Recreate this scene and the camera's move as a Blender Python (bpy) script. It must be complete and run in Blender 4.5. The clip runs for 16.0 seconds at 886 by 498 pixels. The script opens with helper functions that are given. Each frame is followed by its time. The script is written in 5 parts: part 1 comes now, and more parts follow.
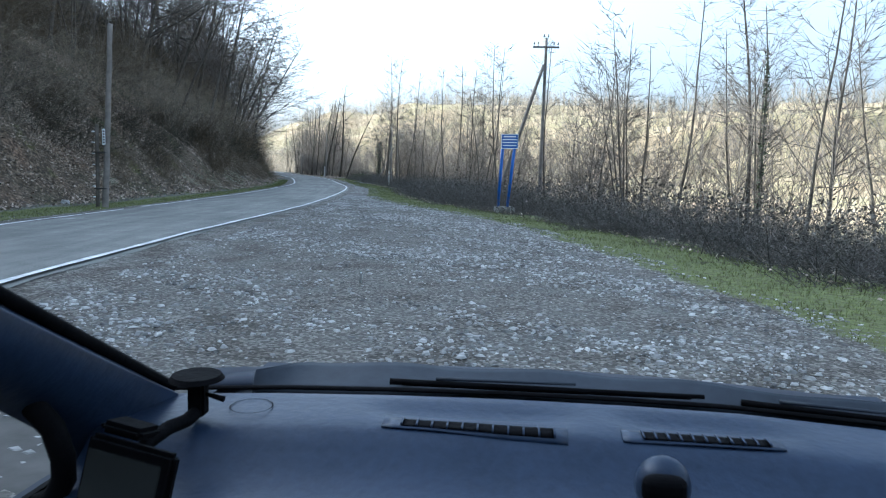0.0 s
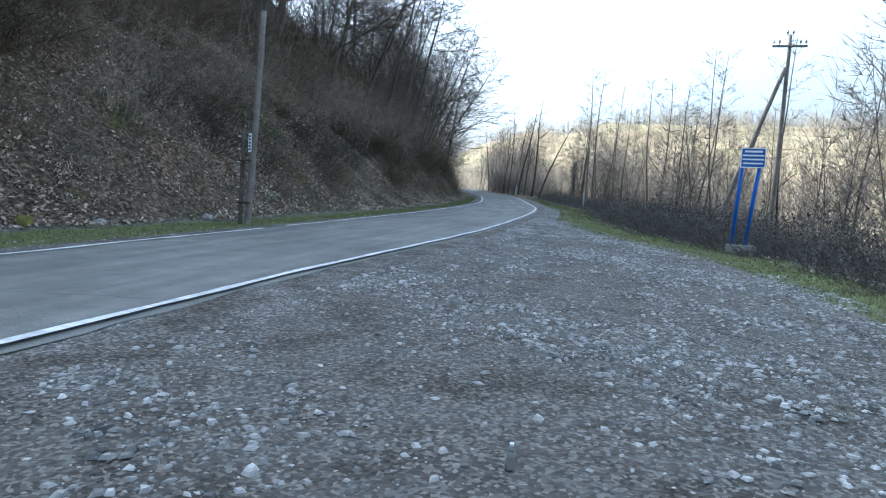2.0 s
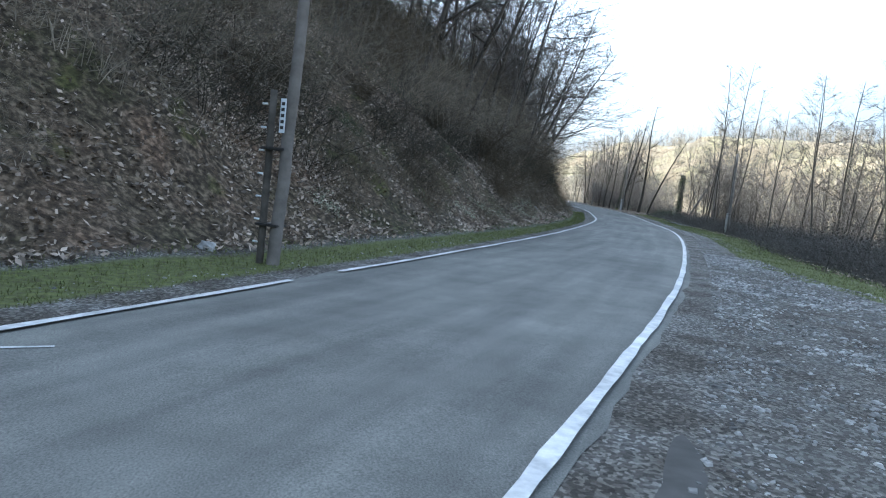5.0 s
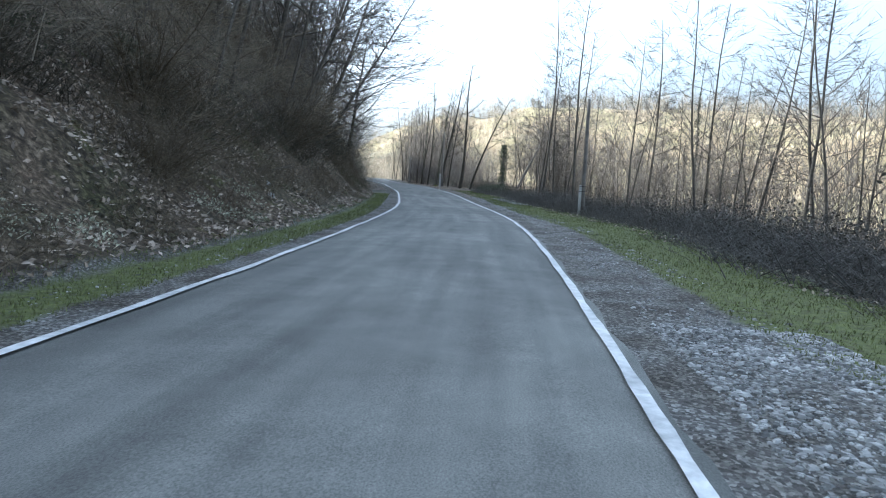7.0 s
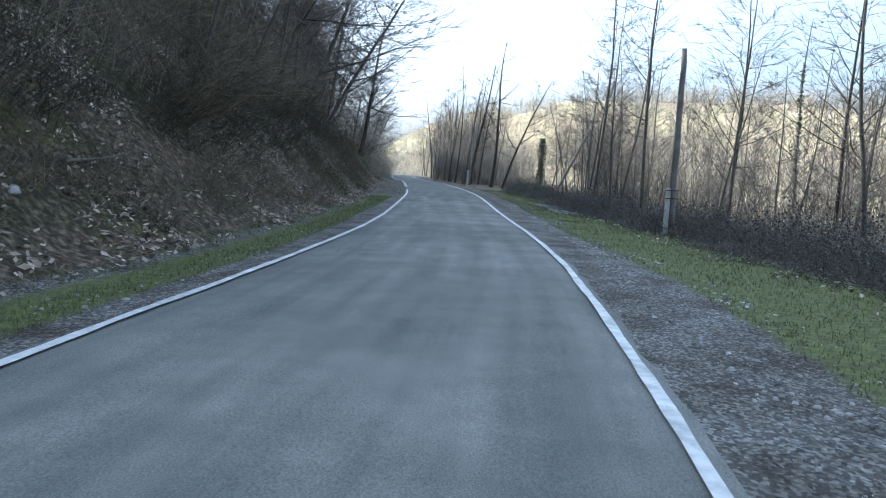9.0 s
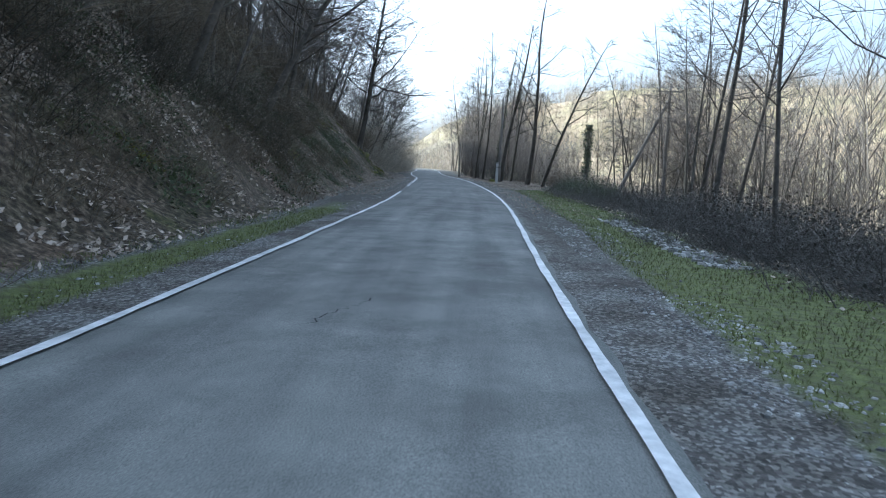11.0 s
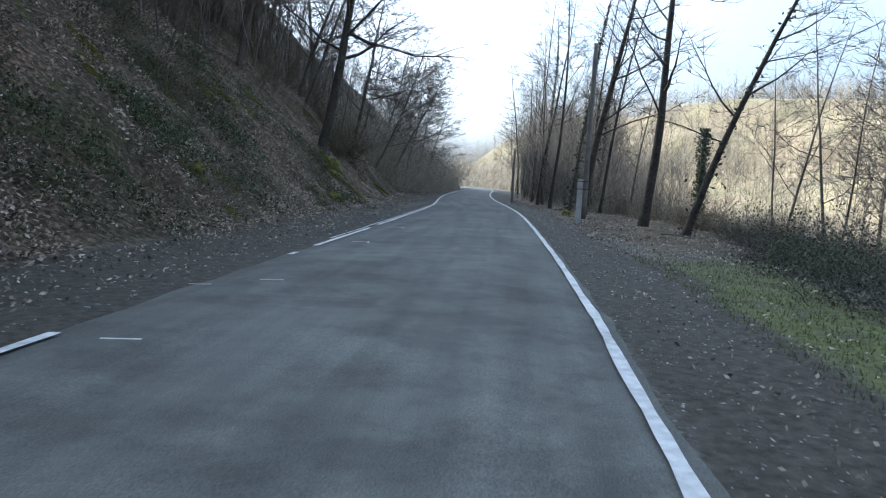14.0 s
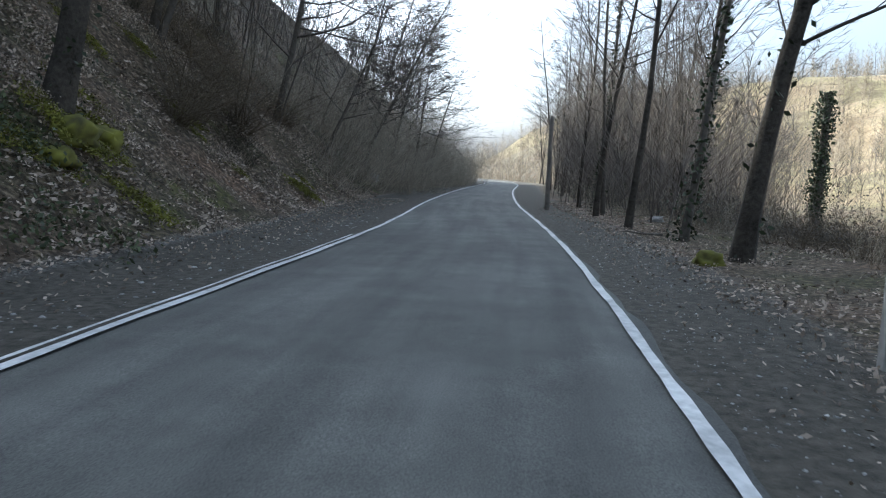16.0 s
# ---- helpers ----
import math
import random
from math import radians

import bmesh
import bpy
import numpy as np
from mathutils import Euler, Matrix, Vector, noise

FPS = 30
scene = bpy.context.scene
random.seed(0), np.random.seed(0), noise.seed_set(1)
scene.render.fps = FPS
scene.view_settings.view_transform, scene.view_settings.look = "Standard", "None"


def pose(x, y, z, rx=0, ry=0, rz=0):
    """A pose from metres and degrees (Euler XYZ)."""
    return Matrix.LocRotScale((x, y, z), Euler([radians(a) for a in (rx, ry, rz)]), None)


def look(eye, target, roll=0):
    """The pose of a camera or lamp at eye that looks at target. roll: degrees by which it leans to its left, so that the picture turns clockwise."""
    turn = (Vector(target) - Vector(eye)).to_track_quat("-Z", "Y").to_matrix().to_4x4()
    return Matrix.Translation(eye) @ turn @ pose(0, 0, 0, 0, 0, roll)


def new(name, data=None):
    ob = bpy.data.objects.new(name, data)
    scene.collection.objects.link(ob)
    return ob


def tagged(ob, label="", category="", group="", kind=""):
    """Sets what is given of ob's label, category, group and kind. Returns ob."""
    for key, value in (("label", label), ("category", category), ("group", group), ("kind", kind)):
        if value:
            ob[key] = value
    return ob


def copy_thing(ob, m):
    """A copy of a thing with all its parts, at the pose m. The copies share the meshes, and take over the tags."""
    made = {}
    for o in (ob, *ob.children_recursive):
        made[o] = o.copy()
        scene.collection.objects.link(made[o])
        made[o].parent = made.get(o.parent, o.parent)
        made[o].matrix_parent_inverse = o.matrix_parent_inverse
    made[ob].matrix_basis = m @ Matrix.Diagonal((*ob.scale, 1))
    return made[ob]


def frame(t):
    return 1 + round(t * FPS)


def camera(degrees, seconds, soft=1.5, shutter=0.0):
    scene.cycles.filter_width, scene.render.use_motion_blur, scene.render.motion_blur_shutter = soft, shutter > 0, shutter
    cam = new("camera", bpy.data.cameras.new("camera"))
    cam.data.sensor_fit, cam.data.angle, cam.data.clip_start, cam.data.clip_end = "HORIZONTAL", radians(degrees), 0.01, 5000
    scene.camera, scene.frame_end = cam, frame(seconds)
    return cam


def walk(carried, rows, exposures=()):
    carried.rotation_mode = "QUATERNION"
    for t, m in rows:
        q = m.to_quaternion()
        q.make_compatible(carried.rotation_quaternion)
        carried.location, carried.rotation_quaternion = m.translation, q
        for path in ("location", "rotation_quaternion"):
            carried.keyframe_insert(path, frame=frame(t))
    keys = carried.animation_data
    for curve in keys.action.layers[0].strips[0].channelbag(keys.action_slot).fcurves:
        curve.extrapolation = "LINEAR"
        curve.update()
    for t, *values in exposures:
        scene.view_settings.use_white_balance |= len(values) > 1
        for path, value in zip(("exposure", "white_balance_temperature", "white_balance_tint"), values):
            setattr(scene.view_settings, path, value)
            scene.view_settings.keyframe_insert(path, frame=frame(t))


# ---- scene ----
# The camera rides in a car that leaves a gravel lay-by and follows a narrow valley road.
cam = camera(64.2, 16.0, soft=1.1, shutter=0.06)
# seconds, eye, (yaw, pitch, roll)
PATH = [
    (0, (0.128, -0.275, 1.312), (-27.23, -6.24, 1.71)),
    (0.5, (0.645, 0.850, 1.339), (-24.89, -6.06, 2.19)),
    (1, (1.200, 1.969, 1.326), (-21.00, -5.93, 2.79)),
    (1.5, (1.691, 3.150, 1.332), (-16.09, -5.64, 2.79)),
    (2, (1.987, 4.322, 1.327), (-11.79, -5.37, 3.41)),
    (2.5, (2.164, 5.276, 1.328), (-7.60, -5.09, 3.70)),
    (3, (2.103, 6.410, 1.364), (-3.84, -5.37, 5.95)),
    (3.2, (2.127, 6.837, 1.341), (-2.63, -5.48, 5.48)),
    (5.3, (2.287, 14.545, 1.344), (-6.49, -5.27, 5.88)),
    (5.5, (2.684, 15.855, 1.286), (-8.15, -5.40, 6.14)),
    (6, (4.437, 20.181, 1.300), (-12.66, -5.40, 4.93)),
    (6.5, (6.320, 24.486, 1.329), (-17.00, -5.75, 3.63)),
    (7, (7.817, 27.692, 1.333), (-18.90, -5.90, 2.79)),
    (7.5, (9.037, 30.235, 1.361), (-18.69, -6.24, 2.16)),
    (8, (10.124, 32.753, 1.344), (-17.73, -6.25, 1.36)),
    (8.5, (11.185, 35.304, 1.372), (-16.61, -5.96, 1.91)),
    (9, (12.225, 38.015, 1.395), (-15.92, -6.32, 2.82)),
    (9.2, (12.684, 39.232, 1.344), (-15.83, -6.47, 3.26)),
    (11.3, (18.630, 56.134, 1.340), (-12.21, -6.85, 2.03)),
    (11.5, (19.167, 57.802, 1.282), (-11.73, -6.58, 2.03)),
    (12, (20.385, 61.860, 1.301), (-10.69, -6.33, 1.91)),
    (12.5, (21.545, 66.002, 1.325), (-9.79, -6.36, 1.99)),
    (13, (22.791, 70.356, 1.337), (-9.19, -6.18, 1.71)),
    (13.5, (23.944, 74.869, 1.360), (-8.49, -5.91, 2.00)),
    (14, (25.203, 79.780, 1.337), (-7.56, -5.64, 2.81)),
    (14.5, (26.355, 84.904, 1.349), (-6.60, -6.06, 2.66)),
    (15, (27.422, 89.972, 1.340), (-6.01, -6.09, 1.91)),
    (15.5, (28.425, 94.787, 1.374), (-5.67, -6.20, 1.87)),
    (16, (29.327, 99.243, 1.356), (-5.35, -6.33, 2.08)),
]


def aim(yaw, pitch, roll):
    """The turn of a camera by its yaw to the left, its pitch up and its roll."""
    yaw, pitch = radians(yaw), radians(pitch)
    return (-math.sin(yaw) * math.cos(pitch), math.cos(yaw) * math.cos(pitch), math.sin(pitch))


walk(cam, [(t, look(eye, tuple(e + w for e, w in zip(eye, aim(*turn))), turn[2])) for t, eye, turn in PATH],
     exposures=[(0.0, 1.75, 4950, 2), (3.0, 1.75, 4950, 3), (7.0, 1.75, 5050, 3), (9.0, 1.7, 4900, 3), (12.5, 1.5, 4850, 3), (16.0, 1.35, 5250, 5)])

# ---- light ----
SUN_AZIMUTH = 40.0  # degrees to the left of +y
SUN_HEIGHT = 26.0
world = bpy.data.worlds.new("sky")
scene.world = world
world.use_nodes = True
wn, wl = world.node_tree.nodes, world.node_tree.links
sky = wn.new("ShaderNodeTexSky")
sky.sky_type, sky.sun_disc = "NISHITA", False
sky.sun_elevation, sky.sun_rotation = radians(SUN_HEIGHT), radians(-SUN_AZIMUTH)
sky.air_density, sky.dust_density, sky.ozone_density = 1.2, 6.0, 1.5
soften = wn.new("ShaderNodeHueSaturation")  # thin high haze takes most of the blue away
soften.inputs["Saturation"].default_value = 0.35
wl.new(sky.outputs[0], soften.inputs["Color"])
wl.new(soften.outputs[0], wn["Background"].inputs[0])
wn["Background"].inputs[1].default_value = 0.15
sun = new("sun", bpy.data.lights.new("sun", "SUN"))
sun.data.energy, sun.data.angle, sun.data.color = 4.2, radians(0.6), (1.0, 0.86, 0.66)
sd = Vector((-math.sin(radians(SUN_AZIMUTH)) * math.cos(radians(SUN_HEIGHT)), math.cos(radians(SUN_AZIMUTH)) * math.cos(radians(SUN_HEIGHT)), math.sin(radians(SUN_HEIGHT))))
sun.matrix_world = look(sd * 60, (0, 0, 0))

# ---- materials ----


def material(name, rough=0.9, metal=0.0):
    m = bpy.data.materials.new(name)
    m.use_nodes = True
    b = m.node_tree.nodes["Principled BSDF"]
    b.inputs["Roughness"].default_value, b.inputs["Metallic"].default_value = rough, metal
    b.inputs["Specular IOR Level"].default_value = 0.3
    return m, m.node_tree.nodes, m.node_tree.links, b


def noise_node(n, l, scale, detail=4.0, coord="Object", rough=0.6):
    tc = n.new("ShaderNodeTexCoord")
    t = n.new("ShaderNodeTexNoise")
    t.inputs["Scale"].default_value, t.inputs["Detail"].default_value, t.inputs["Roughness"].default_value = scale, detail, rough
    l.new(tc.outputs[coord], t.inputs["Vector"])
    return t


def ramp_node(n, l, source, stops):
    r = n.new("ShaderNodeValToRGB")
    while len(r.color_ramp.elements) < len(stops):
        r.color_ramp.elements.new(0.5)
    for e, (p, c) in zip(r.color_ramp.elements, stops):
        e.position, e.color = p, (*c, 1)
    l.new(source, r.inputs[0])
    return r


def mix_node(n, l, fac, a, b, mode="MIX"):
    m = n.new("ShaderNodeMix")
    m.data_type, m.blend_type = "RGBA", mode
    for sock, v in ((m.inputs[0], fac), (m.inputs[6], a), (m.inputs[7], b)):
        if hasattr(v, "is_linked"):
            l.new(v, sock)
        elif isinstance(v, tuple):
            sock.default_value = (*v, 1)
        else:
            sock.default_value = v
    return m.outputs[2]


def bump_node(n, l, b, height, strength=0.5, dist=0.02):
    k = n.new("ShaderNodeBump")
    k.inputs["Strength"].default_value, k.inputs["Distance"].default_value = strength, dist
    l.new(height, k.inputs["Height"])
    l.new(k.outputs[0], b.inputs["Normal"])


def simple(name, dark, light, scale=8.0, rough=0.9, metal=0.0, island=0.0, bump=0.3):
    """A two-scale noise material; island adds a variation from piece to piece."""
    m, n, l, b = material(name, rough, metal)
    big, fine = noise_node(n, l, scale * 0.15), noise_node(n, l, scale, 6)
    add = n.new("ShaderNodeMath")
    add.operation = "MULTIPLY_ADD"
    add.inputs[1].default_value = 0.5
    l.new(fine.outputs[0], add.inputs[0])
    half = n.new("ShaderNodeMath")
    half.operation = "MULTIPLY"
    half.inputs[1].default_value = 0.5
    l.new(big.outputs[0], half.inputs[0])
    l.new(half.outputs[0], add.inputs[2])
    r = ramp_node(n, l, add.outputs[0], [(0.35, dark), (0.65, light)])
    out = r.outputs[0]
    if island:
        g = n.new("ShaderNodeNewGeometry")
        rr = ramp_node(n, l, g.outputs["Random Per Island"], [(0.0, (1 - island,) * 3), (1.0, (1 + island,) * 3)])
        out = mix_node(n, l, 1.0, out, rr.outputs[0], "MULTIPLY")
    l.new(out, b.inputs["Base Color"])
    if bump:
        bump_node(n, l, b, fine.outputs[0], bump, 0.02)
    return m


def asphalt_material():
    m, n, l, b = material("asphalt", 0.85)
    big, mid, fine = noise_node(n, l, 0.22, 5), noise_node(n, l, 1.6, 6), noise_node(n, l, 85, 3)
    base = ramp_node(n, l, big.outputs[0], [(0.3, (0.112, 0.113, 0.105)), (0.7, (0.164, 0.166, 0.154))])
    patch = ramp_node(n, l, mid.outputs[0], [(0.3, (0.8, 0.8, 0.8)), (0.65, (1.05, 1.05, 1.05))])
    grain = ramp_node(n, l, fine.outputs[0], [(0.32, (0.62, 0.62, 0.62)), (0.68, (1.4, 1.4, 1.4))])
    c = mix_node(n, l, 1.0, base.outputs[0], patch.outputs[0], "MULTIPLY")
    c = mix_node(n, l, 1.0, c, grain.outputs[0], "MULTIPLY")
    blot = noise_node(n, l, 0.75, 7, rough=0.7)
    stain = ramp_node(n, l, blot.outputs[0], [(0.42, (0.72, 0.72, 0.72)), (0.54, (1, 1, 1))])
    att = n.new("ShaderNodeAttribute")  # the newer, darker stretch of asphalt
    att.attribute_name = "age"
    sepa = n.new("ShaderNodeSeparateColor")
    l.new(att.outputs["Color"], sepa.inputs[0])
    way = n.new("ShaderNodeAttribute")  # metres along and across the road
    way.attribute_name = "lane"
    stretch = n.new("ShaderNodeVectorMath")
    stretch.operation = "MULTIPLY"
    stretch.inputs[1].default_value = (0.12, 1.6, 1.0)
    l.new(way.outputs["Vector"], stretch.inputs[0])
    streak = n.new("ShaderNodeTexNoise")
    streak.inputs["Scale"].default_value, streak.inputs["Detail"].default_value = 1.5, 6
    l.new(stretch.outputs[0], streak.inputs["Vector"])
    worn = ramp_node(n, l, streak.outputs[0], [(0.36, (0.8, 0.8, 0.8)), (0.64, (1.18, 1.18, 1.16))])
    c = mix_node(n, l, 1.0, c, worn.outputs[0], "MULTIPLY")
    c = mix_node(n, l, sepa.outputs[1], c, mix_node(n, l, 1.0, c, stain.outputs[0], "MULTIPLY"))
    tint = n.new("ShaderNodeCombineColor")
    for k in range(3):
        l.new(sepa.outputs[0], tint.inputs[k])
    c = mix_node(n, l, 1.0, c, tint.outputs[0], "MULTIPLY")
    l.new(c, b.inputs["Base Color"])
    bump_node(n, l, b, fine.outputs[0], 0.35, 0.008)
    return m


def ground_material():
    """Gravel, grass and leaf litter, laid out by the sheet's own 'cover' attribute."""
    m, n, l, b = material("ground_cover", 0.95)
    att = n.new("ShaderNodeAttribute")
    att.attribute_name = "cover"
    sep = n.new("ShaderNodeSeparateColor")
    l.new(att.outputs["Color"], sep.inputs[0])
    wob, fine, tiny = noise_node(n, l, 1.3, 6), noise_node(n, l, 9, 6), noise_node(n, l, 40, 4)
    vor = n.new("ShaderNodeTexVoronoi")
    tc = n.new("ShaderNodeTexCoord")
    l.new(tc.outputs["Object"], vor.inputs["Vector"])
    vor.inputs["Scale"].default_value = 38
    gravel = ramp_node(n, l, vor.outputs["Color"], [(0.0, (0.045, 0.043, 0.039)), (0.5, (0.115, 0.11, 0.102)), (1.0, (0.36, 0.355, 0.335))])
    dirt = ramp_node(n, l, wob.outputs[0], [(0.38, (0.5, 0.46, 0.41)), (0.5, (0.85, 0.82, 0.78)), (0.62, (1.1, 1.1, 1.1))])
    gcol = mix_node(n, l, 1.0, gravel.outputs[0], dirt.outputs[0], "MULTIPLY")
    grass = ramp_node(n, l, fine.outputs[0], [(0.35, (0.075, 0.078, 0.035)), (0.65, (0.15, 0.17, 0.055))])
    # litter darkened in its colour to deepen the shaded gaps under the brush
    litter = ramp_node(n, l, fine.outputs[0], [(0.32, (0.02, 0.016, 0.012)), (0.5, (0.072, 0.058, 0.042)), (0.7, (0.24, 0.2, 0.155))])
    drift = noise_node(n, l, 0.42, 6, rough=0.65)
    tone = ramp_node(n, l, drift.outputs[0], [(0.36, (0.62, 0.7, 0.42)), (0.46, (0.85, 0.83, 0.7)), (0.56, (1.15, 1.06, 0.96)), (0.68, (1.45, 1.2, 1.04))])
    lcol = mix_node(n, l, 1.0, litter.outputs[0], tone.outputs[0], "MULTIPLY")
    mossy = noise_node(n, l, 0.8, 5, rough=0.55)
    moss = ramp_node(n, l, fine.outputs[0], [(0.35, (0.035, 0.037, 0.012)), (0.65, (0.12, 0.12, 0.035))])
    lcol = mix_node(n, l, ramp_node(n, l, mossy.outputs[0], [(0.6, (0, 0, 0)), (0.68, (0.8, 0.8, 0.8))]).outputs[0], lcol, moss.outputs[0])
    # far hillside paled and yellowed: distance haze is put into this colour
    far = ramp_node(n, l, wob.outputs[0], [(0.35, (0.24, 0.205, 0.138)), (0.65, (0.4, 0.345, 0.235))])
    fields = ramp_node(n, l, noise_node(n, l, 0.045, 5, rough=0.6).outputs[0], [(0.36, (0.6, 0.55, 0.52)), (0.45, (0.92, 0.92, 0.72)), (0.54, (1.15, 1.05, 0.95)), (0.66, (0.85, 0.74, 0.66))])
    far_haze_tone = mix_node(n, l, 1.0, far.outputs[0], fields.outputs[0], "MULTIPLY")

    def soft(out):
        a = n.new("ShaderNodeMath")
        a.operation = "MULTIPLY_ADD"
        a.inputs[1].default_value = 0.9
        a.inputs[2].default_value = -0.45
        l.new(wob.outputs[0], a.inputs[0])
        s = n.new("ShaderNodeMath")
        s.operation = "ADD"
        l.new(a.outputs[0], s.inputs[0])
        l.new(out, s.inputs[1])
        return ramp_node(n, l, s.outputs[0], [(0.35, (0, 0, 0)), (0.65, (1, 1, 1))]).outputs[0]

    c = mix_node(n, l, soft(sep.outputs[1]), gcol, grass.outputs[0])
    dirt2 = ramp_node(n, l, fine.outputs[0], [(0.35, (0.042, 0.038, 0.031)), (0.65, (0.1, 0.092, 0.074))])
    c = mix_node(n, l, soft(sep.outputs[0]), c, dirt2.outputs[0])
    c = mix_node(n, l, soft(sep.outputs[2]), c, lcol)
    c = mix_node(n, l, att.outputs["Alpha"], far_haze_tone, c)
    l.new(c, b.inputs["Base Color"])
    bump_node(n, l, b, tiny.outputs[0], 0.8, 0.03)
    return m


ASPHALT, GROUND = asphalt_material(), ground_material()
PAINT = simple("road_paint", (0.36, 0.37, 0.37), (0.8, 0.8, 0.79), 9, 0.7)
BARK = simple("grey_bark", (0.045, 0.04, 0.034), (0.13, 0.115, 0.095), 7, 0.95)
DARK_BARK = simple("dark_bark", (0.016, 0.014, 0.011), (0.085, 0.073, 0.058), 13, 0.95, bump=1.0)
PALE_BARK = simple("pale_bark", (0.07, 0.062, 0.053), (0.2, 0.18, 0.155), 6, 0.95)
TWIG = simple("twig_bark", (0.075, 0.065, 0.055), (0.17, 0.147, 0.125), 3, 0.95, island=0.4, bump=0)
BRUSH = simple("brush_stems", (0.066, 0.053, 0.033), (0.185, 0.147, 0.1), 2, 0.95, island=0.5, bump=0)
DARK_BRUSH = simple("dark_brush_stems", (0.022, 0.02, 0.014), (0.075, 0.065, 0.045), 2, 0.95, island=0.5, bump=0)
MID_BRUSH = simple("grey_brush_stems", (0.125, 0.106, 0.078), (0.28, 0.24, 0.185), 2, 0.95, island=0.5, bump=0)
# lighter copy of the brush stems; the haze down the road is painted in
HAZED_BRUSH = simple("hazed_brush_stems", (0.18, 0.16, 0.122), (0.4, 0.35, 0.275), 2, 0.95, island=0.5, bump=0)
BRAMBLE = simple("bramble_stems", (0.05, 0.047, 0.042), (0.13, 0.12, 0.105), 2, 0.95, island=0.5, bump=0)
# bark paled towards the hillside colour, painting distance haze onto the far woods
HAZED_FAR_TREE = simple("hazed_far_tree_bark", (0.2, 0.165, 0.12), (0.36, 0.3, 0.215), 0.12, 0.95, island=0.3, bump=0)
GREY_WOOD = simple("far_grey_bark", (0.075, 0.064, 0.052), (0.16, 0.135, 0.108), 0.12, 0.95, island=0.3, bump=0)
GREEN_LEAF = simple("evergreen_leaves", (0.03, 0.042, 0.018), (0.085, 0.1, 0.045), 4, 0.6, island=0.5, bump=0)
MUD = simple("damp_mud", (0.05, 0.048, 0.044), (0.095, 0.092, 0.086), 5, 0.9, bump=0.3)
IVY = simple("ivy_leaves", (0.018, 0.026, 0.012), (0.05, 0.065, 0.03), 5, 0.6, island=0.5, bump=0)
DRY_LEAF = simple("dry_leaves", (0.17, 0.13, 0.095), (0.46, 0.39, 0.32), 5, 0.85, island=0.7, bump=0)
PALE_LEAF = simple("pale_cream_leaves", (0.22, 0.23, 0.15), (0.55, 0.54, 0.42), 4, 0.7, island=0.5, bump=0)
GRASS_BLADE = simple("grass_blades", (0.08, 0.088, 0.03), (0.17, 0.19, 0.066), 3, 0.8, island=0.45, bump=0)
STONE = simple("gravel_stones", (0.13, 0.128, 0.12), (0.42, 0.415, 0.4), 9, 0.9, island=0.6)
MOSS = simple("mossy_stone", (0.055, 0.05, 0.022), (0.2, 0.2, 0.03), 4, 0.95)
POLE_WOOD = simple("weathered_pole_wood", (0.1, 0.09, 0.078), (0.235, 0.212, 0.19), 5, 0.9)
CONCRETE = simple("pale_concrete", (0.3, 0.29, 0.27), (0.5, 0.49, 0.46), 8, 0.9)
BLUE = simple("blue_enamel", (0.015, 0.075, 0.3), (0.03, 0.12, 0.42), 5, 0.45, bump=0.05)
WHITE = simple("white_enamel", (0.66, 0.68, 0.7), (0.8, 0.82, 0.83), 5, 0.5, bump=0.05)
IRON = simple("dark_iron", (0.03, 0.03, 0.03), (0.08, 0.075, 0.07), 12, 0.6, 0.6)
GLASS_INS = simple("insulator_porcelain", (0.12, 0.12, 0.11), (0.3, 0.3, 0.28), 12, 0.3)
WATER = simple("river_water", (0.2, 0.21, 0.2), (0.36, 0.37, 0.355), 0.8, 0.12, bump=0.4)

# ---- road line, and the lie of the land beside it ----
CENTRE = [(-46.39, -73.79), (-27.97, -38.29), (-13.73, -11.88), (-8.84, -3.16), (-4.91, 3.80), (-3.16, 7.40), (-1.48, 11.05), (0.20, 14.68), (1.97, 18.27), (3.75, 21.85), (5.48, 25.45), (7.14, 29.07), (8.75, 32.72), (10.31, 36.39), (11.82, 40.08), (13.30, 43.79), (15.05, 48.45), (16.60, 53.19), (17.98, 58.00), (19.32, 62.82), (20.66, 67.63), (21.98, 72.44), (23.25, 77.29), (24.45, 82.15), (25.58, 87.02), (26.63, 91.91), (27.67, 96.80), (28.71, 101.69), (29.72, 106.59), (30.66, 111.50), (31.48, 116.43), (32.20, 121.38), (32.88, 126.34), (33.64, 131.28), (34.48, 136.21), (35.36, 141.13), (36.28, 146.05), (37.98, 154.89), (40.52, 166.61), (43.42, 180.31), (46.16, 198.09), (46.77, 216.07), (45.40, 245.98), (40.52, 287.69), (34.96, 337.35), (30.77, 407.22)]
HALF = 2.25  # from the road's middle to the middle of an edge line


def smooth_line(points, step=0.5):
    p = np.array(points, float)
    s = np.r_[0, np.cumsum(np.hypot(*np.diff(p, axis=0).T))]
    q = np.arange(0, s[-1], step)
    c = np.stack([np.interp(q, s, p[:, k]) for k in (0, 1)], 1)
    for _ in range(14):
        c[1:-1] = (c[:-2] + 2 * c[1:-1] + c[2:]) / 4
    return c


MID = smooth_line(CENTRE)
WAY = np.gradient(MID, axis=0)
WAY /= np.linalg.norm(WAY, axis=1)[:, None]
SIDE = np.stack([WAY[:, 1], -WAY[:, 0]], 1)  # to the right
ORIGIN = int(np.argmin(np.hypot(MID[:, 0] - 0.20, MID[:, 1] - 14.68)))


